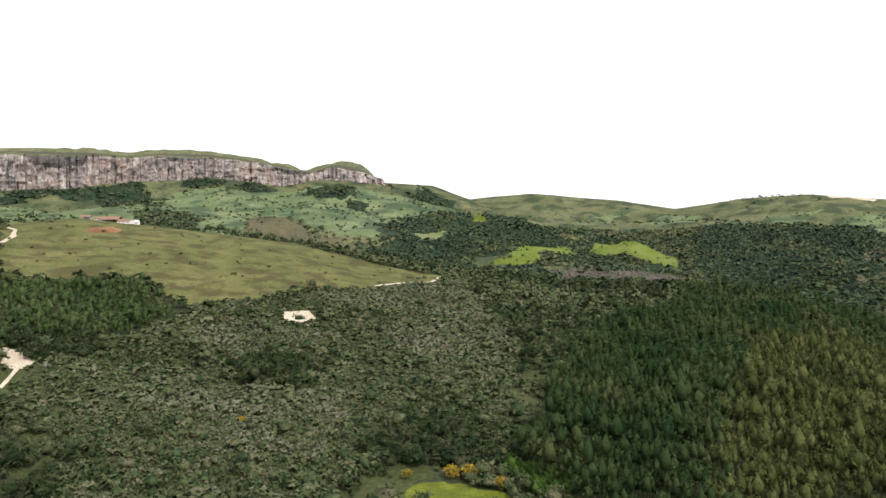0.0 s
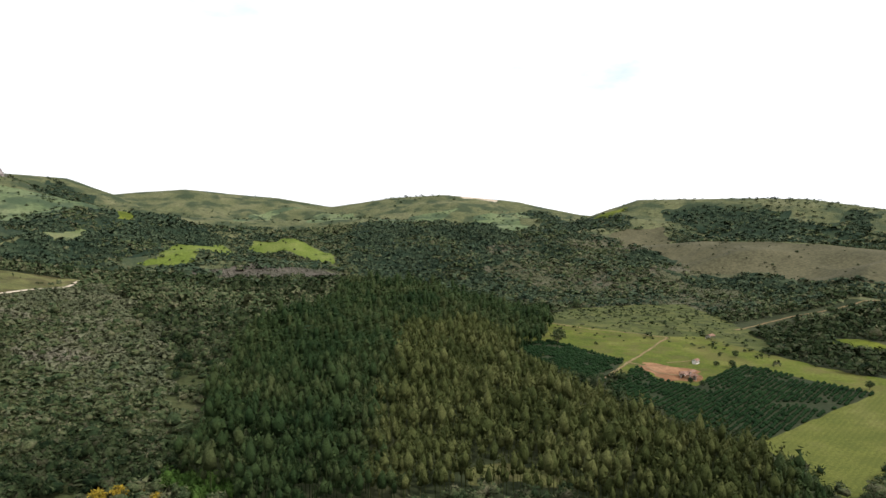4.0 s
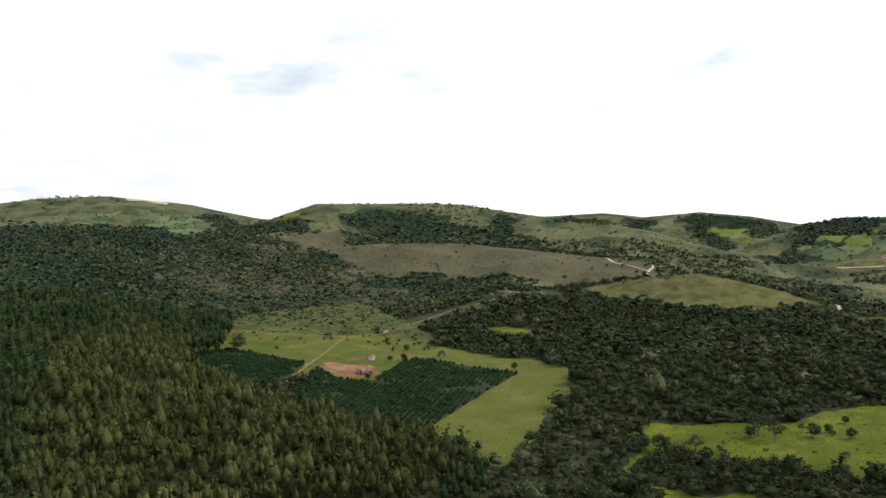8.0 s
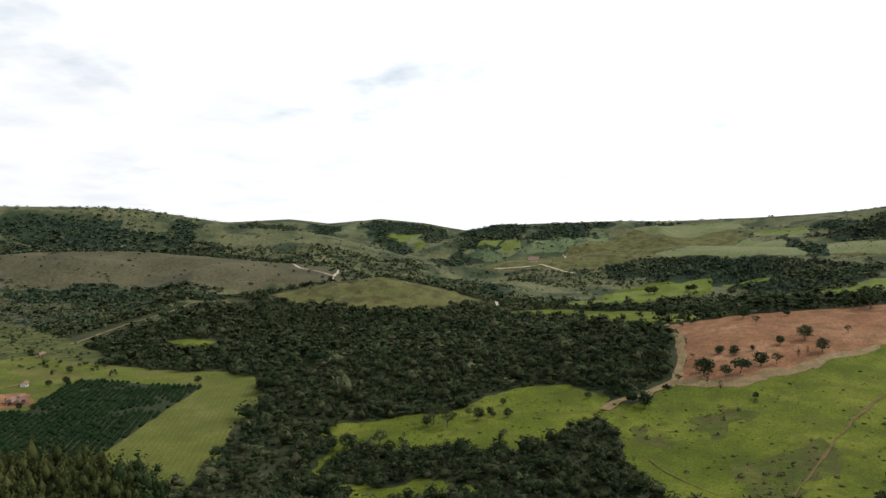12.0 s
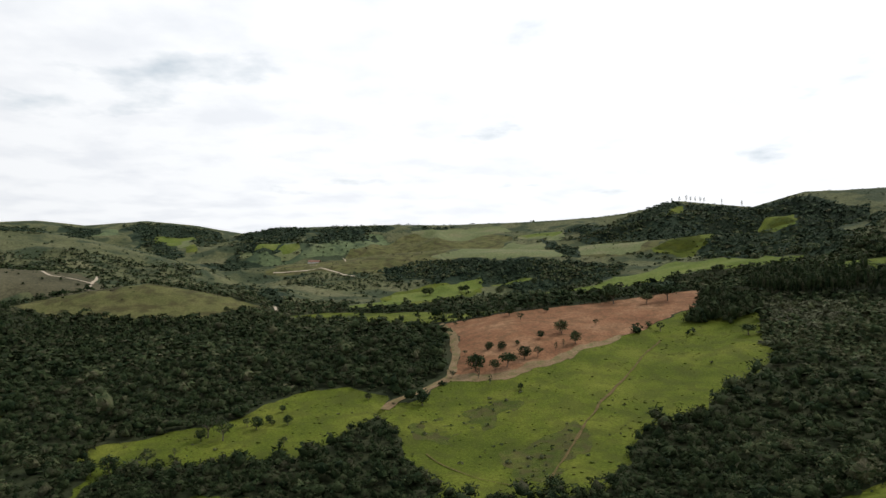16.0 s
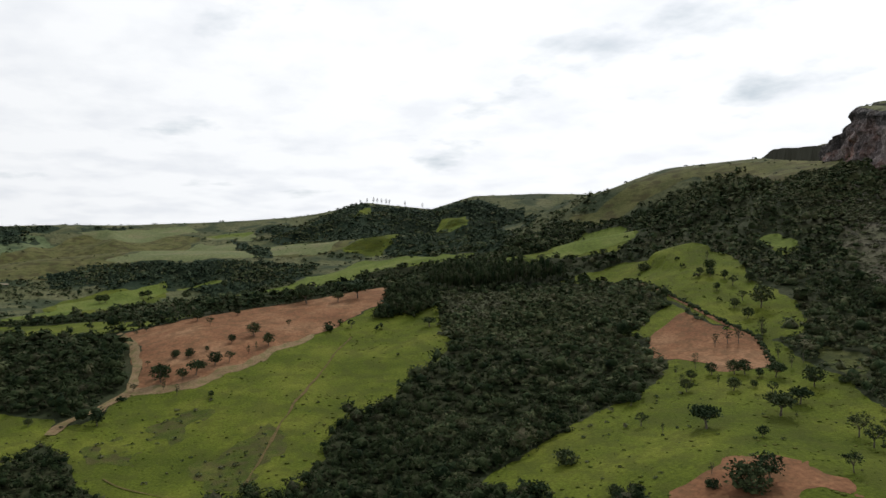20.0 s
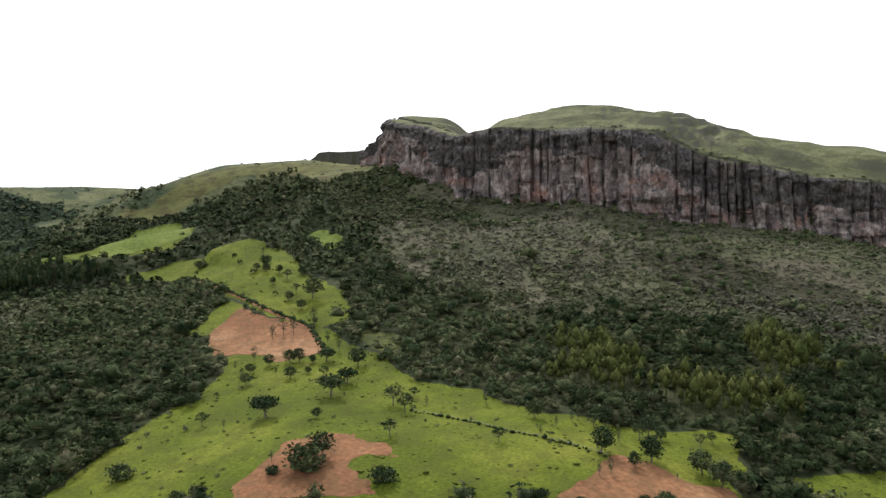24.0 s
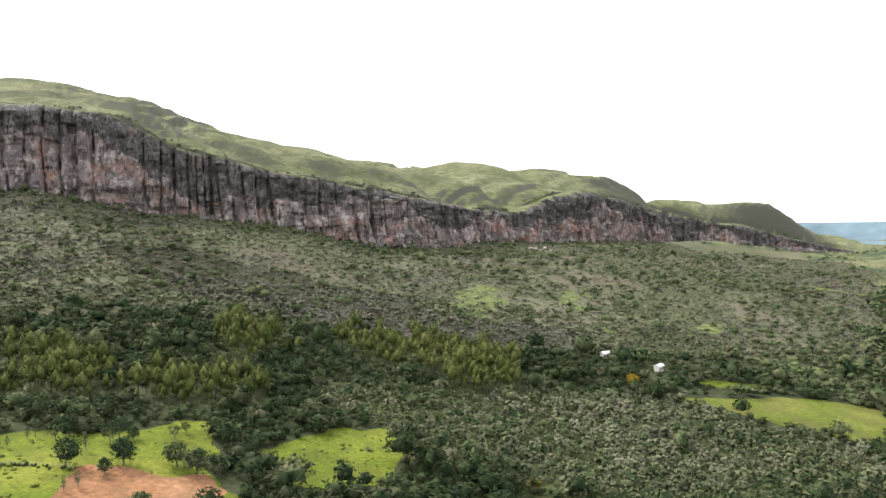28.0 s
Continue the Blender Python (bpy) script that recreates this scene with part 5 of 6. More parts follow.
def plume(seed, tufts):
    """A rounded leafy crown of unit height on a thin bare stem."""
    v, f = leafy(seed, tufts, 1, 1.0, 0.34)
    v = v.copy()
    v[:, 2] = (v[:, 2] + 0.35) / 1.4
    v[:, :2] *= np.clip(0.72 + 0.6 * v[:, 2:3], 0.7, 1.0) * np.clip(1.55 - 0.75 * v[:, 2:3], 0.6, 1.0)
    n = len(v)
    stem = [(0.07 * math.cos(k * 2.1), 0.07 * math.sin(k * 2.1), z) for z in (-1.1, 0.2) for k in range(3)]
    sides = [(n + k, n + (k + 1) % 3, n + 3 + k) for k in range(3)] + [(n + (k + 1) % 3, n + 3 + (k + 1) % 3, n + 3 + k) for k in range(3)]
    return np.concatenate([v, stem]), np.concatenate([f, sides])


def planted(name, places, shapes, wide, high, lift, material, label, category, rng, vary=0.22, rise=0.3):
    """Many crowns joined into one mesh. places: (x, y); wide, high: ranges of half width and height."""
    if not len(places):
        return None
    z = ground(places[:, 0], places[:, 1])
    verts, faces, start = [], [], 0
    which = rng.integers(0, len(shapes), len(places))
    for k, (sv, sf) in enumerate(shapes):
        p = places[which == k]
        if not len(p):
            continue
        zz = z[which == k]
        a = rng.uniform(0, 2 * math.pi, len(p))
        w = rng.uniform(*wide, len(p)) * np.exp(np.clip(rng.normal(0, vary, len(p)), -0.8, 0.65))
        h = rng.uniform(*high, len(p)) * (w / np.mean(wide)) ** 0.8
        c, s = np.cos(a)[:, None], np.sin(a)[:, None]
        x = (sv[None, :, 0] * c - sv[None, :, 1] * s) * w[:, None] + p[:, 0:1]
        y = (sv[None, :, 0] * s + sv[None, :, 1] * c) * w[:, None] + p[:, 1:2]
        zed = sv[None, :, 2] * h[:, None] + zz[:, None] + (lift * h * rng.uniform(0.7, 1.0 + rise, len(p)))[:, None]
        verts.append(np.stack([x, y, zed], -1).reshape(-1, 3))
        faces.append((sf[None] + (np.arange(len(p)) * len(sv))[:, None, None]).reshape(-1, 3) + start)
        start += len(p) * len(sv)
    return tagged(new(name, mesh_from(name, np.concatenate(verts), np.concatenate(faces), material, True)), label, category, kind="stuff")


def scattered(spacing, near, far, lo, hi, rng):
    """A jittered grid of points within a sector of the plan."""
    n = int(2 * far / spacing)
    g = (np.arange(n) - n / 2) * spacing
    x, y = np.meshgrid(g, g)
    x, y = x.ravel() + rng.uniform(-0.46, 0.46, x.size) * spacing, y.ravel() + rng.uniform(-0.46, 0.46, x.size) * spacing
    r, a = np.hypot(x, y), (np.degrees(np.arctan2(x, y)) + 40) % 360 - 40
    ok = (r > near) & (r <= far) & (a > lo) & (a < hi)
    return np.column_stack([x[ok], y[ok]])


RING = {}
for name, kind, ring in COVER:
    RING.setdefault(kind, []).append(ring)


def within(kinds, p, grow=0.0):
    jx = p[:, 0] + 7 * wave(p[:, 0], p[:, 1], 26, 51) + 3 * wave(p[:, 0], p[:, 1], 9, 52)
    jy = p[:, 1] + 7 * wave(p[:, 0], p[:, 1], 26, 53) + 3 * wave(p[:, 0], p[:, 1], 9, 54)
    ok = np.zeros(len(p), bool)
    for kind in kinds:
        sway = 38.0 if kind in ("scrub", "dry", "bushland") else 45.0 if kind in ("forest", "darkwood") else 0.0
        kx, ky = jx + sway * fbm(p[:, 0], p[:, 1], 90, 87, 2), jy + sway * fbm(p[:, 0], p[:, 1], 90, 88, 2)
        for ring in RING.get(kind, []):
            ok |= inside(ring, kx, ky)
    return ok


def off_tables(p):
    ok = np.ones(len(p), bool)
    for rim, back, _ in TABLES:
        ok &= ~inside(rim + back, p[:, 0], p[:, 1])
        d, _z = along(rim, p[:, 0], p[:, 1])
        ok &= d > 14
    return ok


def off_tracks(p):
    ok = np.ones(len(p), bool)
    for name, width, line in ROADS:
        d, _z = along([(*q, 0) for q in line], p[:, 0], p[:, 1])
        ok &= d > width * 0.5 + (20.0 if name == "valley_road" else 4.0)
    return ok


OPEN = ("rough", "lush", "glade", "weedy", "verge", "clear", "palefar", "pasture", "farpasture", "olive", "brown", "pale", "mown", "coffee", "soil", "sand")
WOODS = ("forest", "darkwood")
PLANT = ("bamboo", "euc", "euc2", "euc3", "euc4", "grove")


def sprig(seed, leaves, size, tall=0.85):
    """A loose crown of unit radius made of leafy sprays alone."""
    rnd = random.Random(seed)
    v, f = [], []
    for _ in range(leaves):
        a, h = rnd.uniform(0, 2 * math.pi), rnd.uniform(0.0, 1.0)
        out = Vector((math.sqrt(1 - h * h) * math.cos(a), math.sqrt(1 - h * h) * math.sin(a), h))
        lean = (out + Vector((rnd.gauss(0, 0.45), rnd.gauss(0, 0.45), 0.3 + rnd.gauss(0, 0.3)))).normalized()
        s = lean.cross(Vector((0.3, rnd.uniform(-1, 1), rnd.uniform(-1, 1)))).normalized()
        t = lean.cross(s)
        c = out * rnd.uniform(0.6, 1.05)
        n, q = len(v), rnd.uniform(0, 6.28)
        for k in range(3):
            e = size * rnd.uniform(0.7, 1.3)
            p = c + (s * math.cos(q + 2.1 * k) + t * math.sin(q + 2.1 * k)) * e
            v.append((p.x, p.y, p.z * tall))
        f.append((n, n + 1, n + 2))
    return np.array(v), np.array(f)


rng = np.random.default_rng(7)
LEAFY = [leafy(s, 52, 1, 0.85, 0.34) for s in range(6)]
SHRUB = [sprig(s + 70, 26, 0.38) for s in range(8)]
THIN = [leafy(s + 9, 30, 1, 0.85, 0.40) for s in range(6)]
LUMP1 = [blob(1, s, 0.85, 0.7) for s in range(6)]
LUMP0 = [blob(1, s + 20, 0.8, 0.6, -0.1) for s in range(5)]
SPRIG = [sprig(s, 15, 0.50) for s in range(8)]
LEAN = [sprig(s + 40, 10, 0.62) for s in range(8)]
PLUME = [plume(s + 50, 26) for s in range(8)]
DOME = [spire(s + 80, 5, 18) for s in range(8)]
TUFT = [sprig(s + 110, 7, 0.70) for s in range(8)]

# native woods, denser and finer near by
for name, near, far, spacing, shapes, wide, high in (
        ("woodland", 225, 430, 4.9, LEAFY, (1.3, 3.4), (1.8, 3.8)),
        ("woodland", 430, 640, 5.9, THIN, (1.5, 3.7), (2.2, 4.4)),
        ("woodland", 640, 1150, 6.4, SPRIG, (2.2, 4.4), (2.4, 4.4)),
        ("woodland", 1150, 1900, 13.0, LEAN, (2.4, 4.4), (2.2, 4.0)),
        ("woodland", 1900, 3300, 30.0, LEAN, (3.0, 5.5), (2.6, 4.5))):
    p = scattered(spacing, near, far, -38, 230, rng)
    p = p[~within(OPEN + PLANT + WOODS + ("dry", "scrub", "bushland"), p) & off_tables(p)]
    p = p[off_tracks(p)]
    gap = fbm(p[:, 0], p[:, 1], 120 if far < 1200 else 320, 71, 3)
    p = p[(gap > (-0.28 if far < 1200 else 0.16 if far < 2000 else 0.30)) | (rng.random(len(p)) < (0.45 if far < 1200 else 0.05 if far < 2000 else 0.01))]
    if far > 1200:
        a = np.degrees(np.arctan2(p[:, 0], p[:, 1])) % 360
        p = p[(a < 132) | (a > 152)]
    # more dark leaves in the east valley paint its shade; lighter in the south
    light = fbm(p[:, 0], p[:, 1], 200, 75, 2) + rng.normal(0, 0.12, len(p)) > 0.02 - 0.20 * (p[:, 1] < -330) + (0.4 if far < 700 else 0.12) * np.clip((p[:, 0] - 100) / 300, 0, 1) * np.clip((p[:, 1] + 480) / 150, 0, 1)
    planted(name, p[light], shapes, wide, high, 0.30 if far < 1200 else 0.12, LEAF["wood"], "dense mixed green native woodland canopy", "woodland", rng, 0.42, 2.2)
    planted(name, p[~light], shapes, wide, high, 0.30 if far < 1200 else 0.12, LEAF["dark"], "dense native woodland canopy, leaves dark partly in place of shade", "woodland", rng, 0.45, 2.2)

# emergent crowns over the native woods
for near, far, spacing, shapes in ((225, 430, 13.0, [leafy(s + 30, 170, 1, 0.8, 0.24) for s in range(4)]), (430, 1100, 15.0, LEAFY)):
    p = scattered(spacing, near, far, -38, 230, rng)
    p = p[~within(OPEN + PLANT + WOODS + ("dry", "scrub", "bushland"), p) & off_tables(p) & off_tracks(p)]
    p = p[rng.random(len(p)) < 0.30 + 0.8 * np.clip(fbm(p[:, 0], p[:, 1], 90, 66, 2), -0.3, 0.6)]
    light = rng.random(len(p)) < 0.35
    planted("woodland_trees", p[light], shapes, (3.0, 5.2), (4.0, 6.5), 0.55, LEAF["wood"], "broad green crowns rising over the woodland", "woodland", rng, 0.35, 0.9)
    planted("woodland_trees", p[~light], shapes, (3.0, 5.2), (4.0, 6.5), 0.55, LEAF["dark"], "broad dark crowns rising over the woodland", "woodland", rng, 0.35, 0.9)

# closed forest in the valley behind the plantation
p = scattered(9.5, 980, 1950, 4, 60, rng)
p = p[~within(OPEN + PLANT + WOODS + ("dry",), p) & off_tracks(p)]
p = p[fbm(p[:, 0], p[:, 1], 170, 64, 3) + rng.normal(0, 0.10, len(p)) > -0.22]
light = fbm(p[:, 0], p[:, 1], 130, 65, 2) + rng.normal(0, 0.2, len(p)) > 0.12
planted("forest", p[light], LEAN, (3.0, 6.0), (2.6, 5.0), 0.15, LEAF["wood"], "mixed green forest filling the valley", "forest", rng, 0.4, 1.0)
planted("forest", p[~light], LEAN, (3.0, 6.0), (2.6, 5.0), 0.15, LEAF["far"], "dark green forest filling the valley", "forest", rng, 0.4, 1.0)

# forests on the farther hills
for near, far, spacing, shapes, wide, high in ((500, 1200, 6.2, SPRIG, (2.2, 4.4), (2.6, 4.8)), (1200, 1800, 8.5, LEAN, (2.6, 5.0), (2.8, 5.0)), (1800, 4400, 15.0, LEAN, (4.0, 7.5), (3.4, 6.0))):
    p = scattered(spacing, near, far, -38, 230, rng)
    p = p[within(WOODS, p) & ~within(("lush", "clear", "palefar", "soil", "verge"), p) & off_tables(p)]
    p = p[off_tracks(p)]
    pick = fbm(p[:, 0], p[:, 1], 120, 75, 2) + rng.normal(0, 0.15, len(p)) > 0.22
    planted("forest", p[~pick], shapes, wide, high, 0.14, LEAF["far"], "dark green forest on a hillside", "forest", rng, 0.42, 1.0)
    planted("forest", p[pick], shapes, wide, high, 0.14, LEAF["wood"], "mixed green forest on a hillside", "forest", rng, 0.42, 1.0)

# low scrub on the slopes
for near, far, spacing, shapes, wide, high in ((225, 420, 3.1, SHRUB, (0.9, 2.3), (1.0, 2.4)), (420, 640, 3.5, LEAN, (1.0, 2.3), (0.8, 1.9)), (640, 1650, 4.1, TUFT, (0.9, 2.2), (0.5, 1.1))):
    p = scattered(spacing, near, far, -38, 230, rng)
    p = p[within(("scrub", "dry"), p) & ~within(tuple(k for k in OPEN if k not in ("weedy", "glade")) + PLANT + WOODS, p) & off_tables(p)]
    p = p[~within(("weedy", "glade"), p) | (rng.random(len(p)) < 0.3)]
    p = p[off_tracks(p)]
    gap = fbm(p[:, 0], p[:, 1], 60, 77, 3)
    p = p[(gap > -0.25) | (rng.random(len(p)) < 0.5)]
    dry = within(("dry",), p) | ((p[:, 1] < 0) & (fbm(p[:, 0], p[:, 1], 170, 83, 3) + rng.normal(0, 0.12, len(p)) > 0.10) & (np.hypot(p[:, 0], p[:, 1]) > 520))
    tone = fbm(p[:, 0], p[:, 1], 70, 78, 3) + rng.normal(0, 0.2, len(p)) - 0.25 * ((p[:, 1] <= 0) & (np.hypot(p[:, 0], p[:, 1]) < 430))
    for pick, leaf, label in ((~dry & (tone > -0.30), "scrub", "low olive-green savanna scrub"), (~dry & (tone <= -0.30), "wood", "low dark green savanna scrub"), (dry, "dry", "grey-brown leafless dry scrub")):
        planted("scrub", p[pick], shapes, wide, high, 0.25, LEAF[leaf], label, "scrub", rng, 0.45, 0.8)

# dense bushes on the northern slopes and in the gully, with dark copses
for near, far, spacing, shapes, wide, high in ((225, 420, 3.3, SHRUB, (1.1, 2.6), (1.2, 2.9)), (420, 1100, 3.8, LEAN, (1.3, 2.7), (1.2, 2.4))):
    p = scattered(spacing, near, far, -38, 230, rng)
    p = p[within(("bushland",), p) & ~within(OPEN + PLANT + ("copse",), p) & off_tracks(p)]
    p = p[(p[:, 0] < -38) | (p[:, 0] > 34) | (p[:, 1] < 0) | (p[:, 1] > 320)]
    pale_side = np.clip((p[:, 0] + 150) / 130, 0, 1) * np.clip((p[:, 1] - 380) / 120, 0, 1) + 0.2 * ((p[:, 1] < 0) & (p[:, 0] < 0))
    tone = fbm(p[:, 0], p[:, 1], 70, 78, 3) + rng.normal(0, 0.2, len(p)) + 0.55 * pale_side
    for pick, leaf, label in ((tone > 0.30, "scrub", "low olive-green savanna bushes"), ((tone <= 0.30) & (tone > -0.32), "wood", "low green savanna bushes"), (tone <= -0.32, "dark", "low dark green savanna bushes")):
        planted("bushes", p[pick], shapes, wide, high, 0.25, LEAF[leaf], label, "bushes", rng, 0.42, 0.9)
p = scattered(4.4, 225, 700, -38, 40, rng)
p = p[within(("copse",), p) & ~within(("pasture", "bamboo"), p) & (p[:, 1] > 331)]
planted("copse", p, LEAFY, (2.0, 4.0), (2.6, 4.6), 0.4, LEAF["dark"], "dark green copse among lower bushes", "copse", rng, 0.4, 1.2)

# taller trees that stand out of the scrub
p = scattered(13.0, 225, 1300, -38, 230, rng)
p = p[within(("scrub", "bushland"), p) & ~within(OPEN + PLANT, p) & off_tables(p)]
p = p[(p[:, 0] < -42) | (p[:, 0] > 34) | (p[:, 1] < 0) | (p[:, 1] > 324)]
p = p[off_tracks(p)]
p = p[rng.random(len(p)) < 0.45 + 0.9 * np.clip(fbm(p[:, 0], p[:, 1], 110, 79, 2), -0.3, 0.7)]
planted("scrub_trees", p, THIN, (2.0, 3.8), (2.4, 4.2), 0.4, LEAF["wood"], "taller green trees rising out of the scrub", "trees", rng, 0.4, 1.5)

# planted stands in rows; the nearer block is of an olive kind
OLIVE_BLOCK = [(105, 280), (165, 402), (273, 626), (355, 618), (348, 559), (333, 458), (310, 300), (310, 230), (240, 180), (150, 265)]
for name, kind, spacing, wide, high, leaf in (
        ("eucalyptus_plantation", "euc", 4.5, (2.0, 2.9), (6.5, 9.5), "euc"), ("young_plantation", "euc2", 4.8, (2.0, 2.8), (5, 6.5), "eucyoung"),
        ("eucalyptus_windbreak", "euc3", 3.6, (1.7, 2.3), (8.5, 10.5), "dark"), ("eucalyptus_stand", "euc4", 4.8, (2.0, 2.8), (6, 8), "euc4")):
    p = scattered(spacing, 225, 1200, -38, 230, rng)
    p = p[within((kind,), p) & ~within(("olive",), p)]
    p = p[off_tracks(p)]
    olive = inside(OLIVE_BLOCK, p[:, 0] + rng.normal(0, 5, len(p)), p[:, 1] + rng.normal(0, 5, len(p)))
    close = np.hypot(p[:, 0], p[:, 1]) < 520
    planted(name, p[~olive & close], PLUME, wide, high, 0.75, LEAF[leaf], "closely planted tall dark green eucalyptus trees", "plantation", rng, 0.28)
    planted(name, p[~olive & ~close], DOME, wide, high, 0.75, LEAF[leaf], "closely planted tall dark green eucalyptus trees", "plantation", rng, 0.28)
    planted(name, p[olive], PLUME, wide, high, 0.75, LEAF["eucolive"], "closely planted olive-green eucalyptus trees", "plantation", rng, 0.28)
p = scattered(5.0, 500, 1000, 100, 130, rng)
p = p[within(("grove",), p)]
planted("grove", p, LEAFY, (3.5, 5.0), (7, 9), 0.4, LEAF["dark"], "dark rounded grove on the hill crest", "grove", rng)

# bushes dotted over the unfenced hills
p = scattered(15.0, 1120, 3000, -38, 230, rng)
p = p[~within(OPEN + PLANT + WOODS + ("dry", "scrub", "bushland"), p) & off_tables(p)]
p = p[rng.random(len(p)) < 0.12 + 0.35 * np.clip(fbm(p[:, 0], p[:, 1], 260, 89, 3) + 0.1, 0, 1)]
p = p[off_tracks(p)]
planted("scattered_bushes", p, LEAN, (1.6, 3.6), (1.4, 2.8), 0.2, LEAF["far"], "low dark bushes dotted over dry hills", "bushes", rng, 0.4)

# bushes and small trees over open hills
for kinds, share, near, far, spacing, wide, high, shapes in (
        (("farpasture",), 0.30, 900, 3400, 18, (2.4, 5.0), (2.6, 4.6), SPRIG), (("brown",), 0.10, 700, 2000, 12, (1.4, 3.6), (1.3, 3.0), SPRIG),
        (("rough",), 0.28, 400, 1900, 7, (0.7, 2.4), (0.7, 1.9), SPRIG), (("olive",), 0.05, 400, 1900, 8, (0.7, 2.2), (0.7, 1.9), SPRIG), (("pale", "pasture", "lush"), 0.05, 500, 2400, 12, (1.5, 4.0), (1.6, 4.5), SPRIG)):
    p = scattered(spacing, near, far, -38, 230, rng)
    p = p[within(kinds, p)]
    p = p[rng.random(len(p)) < share * (1 + 1.6 * fbm(p[:, 0], p[:, 1], 150, 81, 2))]
    planted("scattered_bushes", p, shapes, wide, high, 0.30, LEAF["dark"], "scattered dark bushes and small trees", "bushes", rng)

# weeds and low shrubs in the nearest pastures
p = scattered(3.4, 225, 480, 60, 225, rng)
p = p[within(("pasture", "weedy"), p) & ~within(("soil",), p)]
p = p[rng.random(len(p)) < 0.015 + 0.22 * within(("weedy",), p) + 0.14 * np.clip(fbm(p[:, 0], p[:, 1], 50, 86, 3), 0, 1)]
planted("pasture_weeds", p, SPRIG, (0.4, 1.1), (0.4, 1.0), 0.3, LEAF["wood"], "dark weeds and low shrubs in the pasture", "weeds", rng, 0.5)

# shrubs along the rim and the foot of the south cliff
rim = np.array(M2_RIM)[1:]
seg = np.concatenate([np.linspace(p, q, max(2, int(np.hypot(*(q - p)[:2]) / 3.0)))[:, :2] for p, q in zip(rim, rim[1:])])
inward = seg / np.linalg.norm(seg, axis=1)[:, None]
top = seg + inward * rng.uniform(10, 26, (len(seg), 1)) + rng.normal(0, 2, seg.shape)
planted("rim_shrubs", top[rng.random(len(top)) < 0.5], SPRIG, (0.9, 2.2), (0.9, 2.0), 0.3, LEAF["dark"], "low dark shrubs along the cliff rim", "shrubs", rng, 0.4)
low = np.repeat(seg, 3, axis=0)
low = low - low / np.linalg.norm(low, axis=1)[:, None] * rng.uniform(18, 46, (len(low), 1)) + rng.normal(0, 3, low.shape)
planted("cliff_foot_trees", low[rng.random(len(low)) < 0.30], SPRIG, (1.4, 3.2), (1.6, 3.4), 0.2, LEAF["wood"], "dark trees crowding the foot of the cliff", "woodland", rng, 0.4)

# weeds on the bank beside the track over the spur
for name, width, line in ROADS:
    if name == "spur_track":
        bank = np.concatenate([np.linspace(p, q, max(2, int(math.hypot(q[0] - p[0], q[1] - p[1]) / 0.8))) for p, q in zip(line, line[1:])])
        bank = bank * (1 + 4.0 / np.linalg.norm(bank, axis=1)[:, None]) + rng.normal(0, 0.8, bank.shape)
        planted("bank_weeds", bank, LUMP1, (0.6, 1.4), (0.7, 1.5), 0.3, LEAF["dark"], "dark weeds on the bank of the track", "weeds", rng, 0.4)

# bright bamboo by the meadow, and tussocks in the nearer pastures
p = scattered(2.6, 225, 500, -20, 40, rng)
planted("bamboo_clump", p[within(("bamboo",), p)], LEAFY, (1.3, 2.2), (2.2, 3.6), 0.5, LEAF["bamboo"], "bright green bamboo clump beside the meadow", "bamboo", rng)
p = scattered(2.3, 225, 760, 60, 215, rng)
p = p[within(("pasture",), p) & ~within(("soil",), p)]
thick = fbm(p[:, 0], p[:, 1], 28, 85, 3)
p = p[rng.random(len(p)) < 0.04 + 0.40 * np.clip(thick, 0, 1)]
planted("grass_tussocks", p, LUMP0, (0.3, 0.8), (0.14, 0.34), 0.4, LEAF["tussock"], "low tussocks and weeds in the pasture", "grass", rng, 0.4)

# ---- single trees ----
def limb(bm, p, q, r0, r1, sides=6):
    """A tapered round stick from p to q."""
    p, q = Vector(p), Vector(q)
    turn = (q - p).to_track_quat("Z", "Y").to_matrix()
    rows = []
    for c, r in ((p, r0), (p.lerp(q, 0.55) + Vector((0.06, 0.04, 0)) * r0 * 3, 0.5 * (r0 + r1)), (q, r1)):
        rows.append([bm.verts.new(c + turn @ Vector((r * math.cos(2 * math.pi * k / sides), r * math.sin(2 * math.pi * k / sides), 0))) for k in range(sides)])
    for a, b in zip(rows, rows[1:]):
        for k in range(sides):
            bm.faces.new((a[k], a[(k + 1) % sides], b[(k + 1) % sides], b[k]))
    bm.faces.new(rows[-1])


def spray(bm, c, size, rnd, leaves):
    """A clump of small leaves round c."""
    for _ in range(leaves):
        o = Vector((rnd.gauss(0, 1), rnd.gauss(0, 1), 0.7 * rnd.gauss(0, 1))) * size * 0.42
        a = Vector((rnd.gauss(0, 1), rnd.gauss(0, 1), 0.7 * rnd.gauss(0, 1))).normalized()
        b = a.cross(Vector((rnd.gauss(0, 1), rnd.gauss(0, 1), rnd.gauss(0, 1)))).normalized()
        s = size * rnd.uniform(0.22, 0.42)
        bm.faces.new([bm.verts.new(Vector(c) + o + a * (s * u) + b * (s * w)) for u, w in ((-1, 0), (0, -0.55), (1, 0), (0, 0.55))])


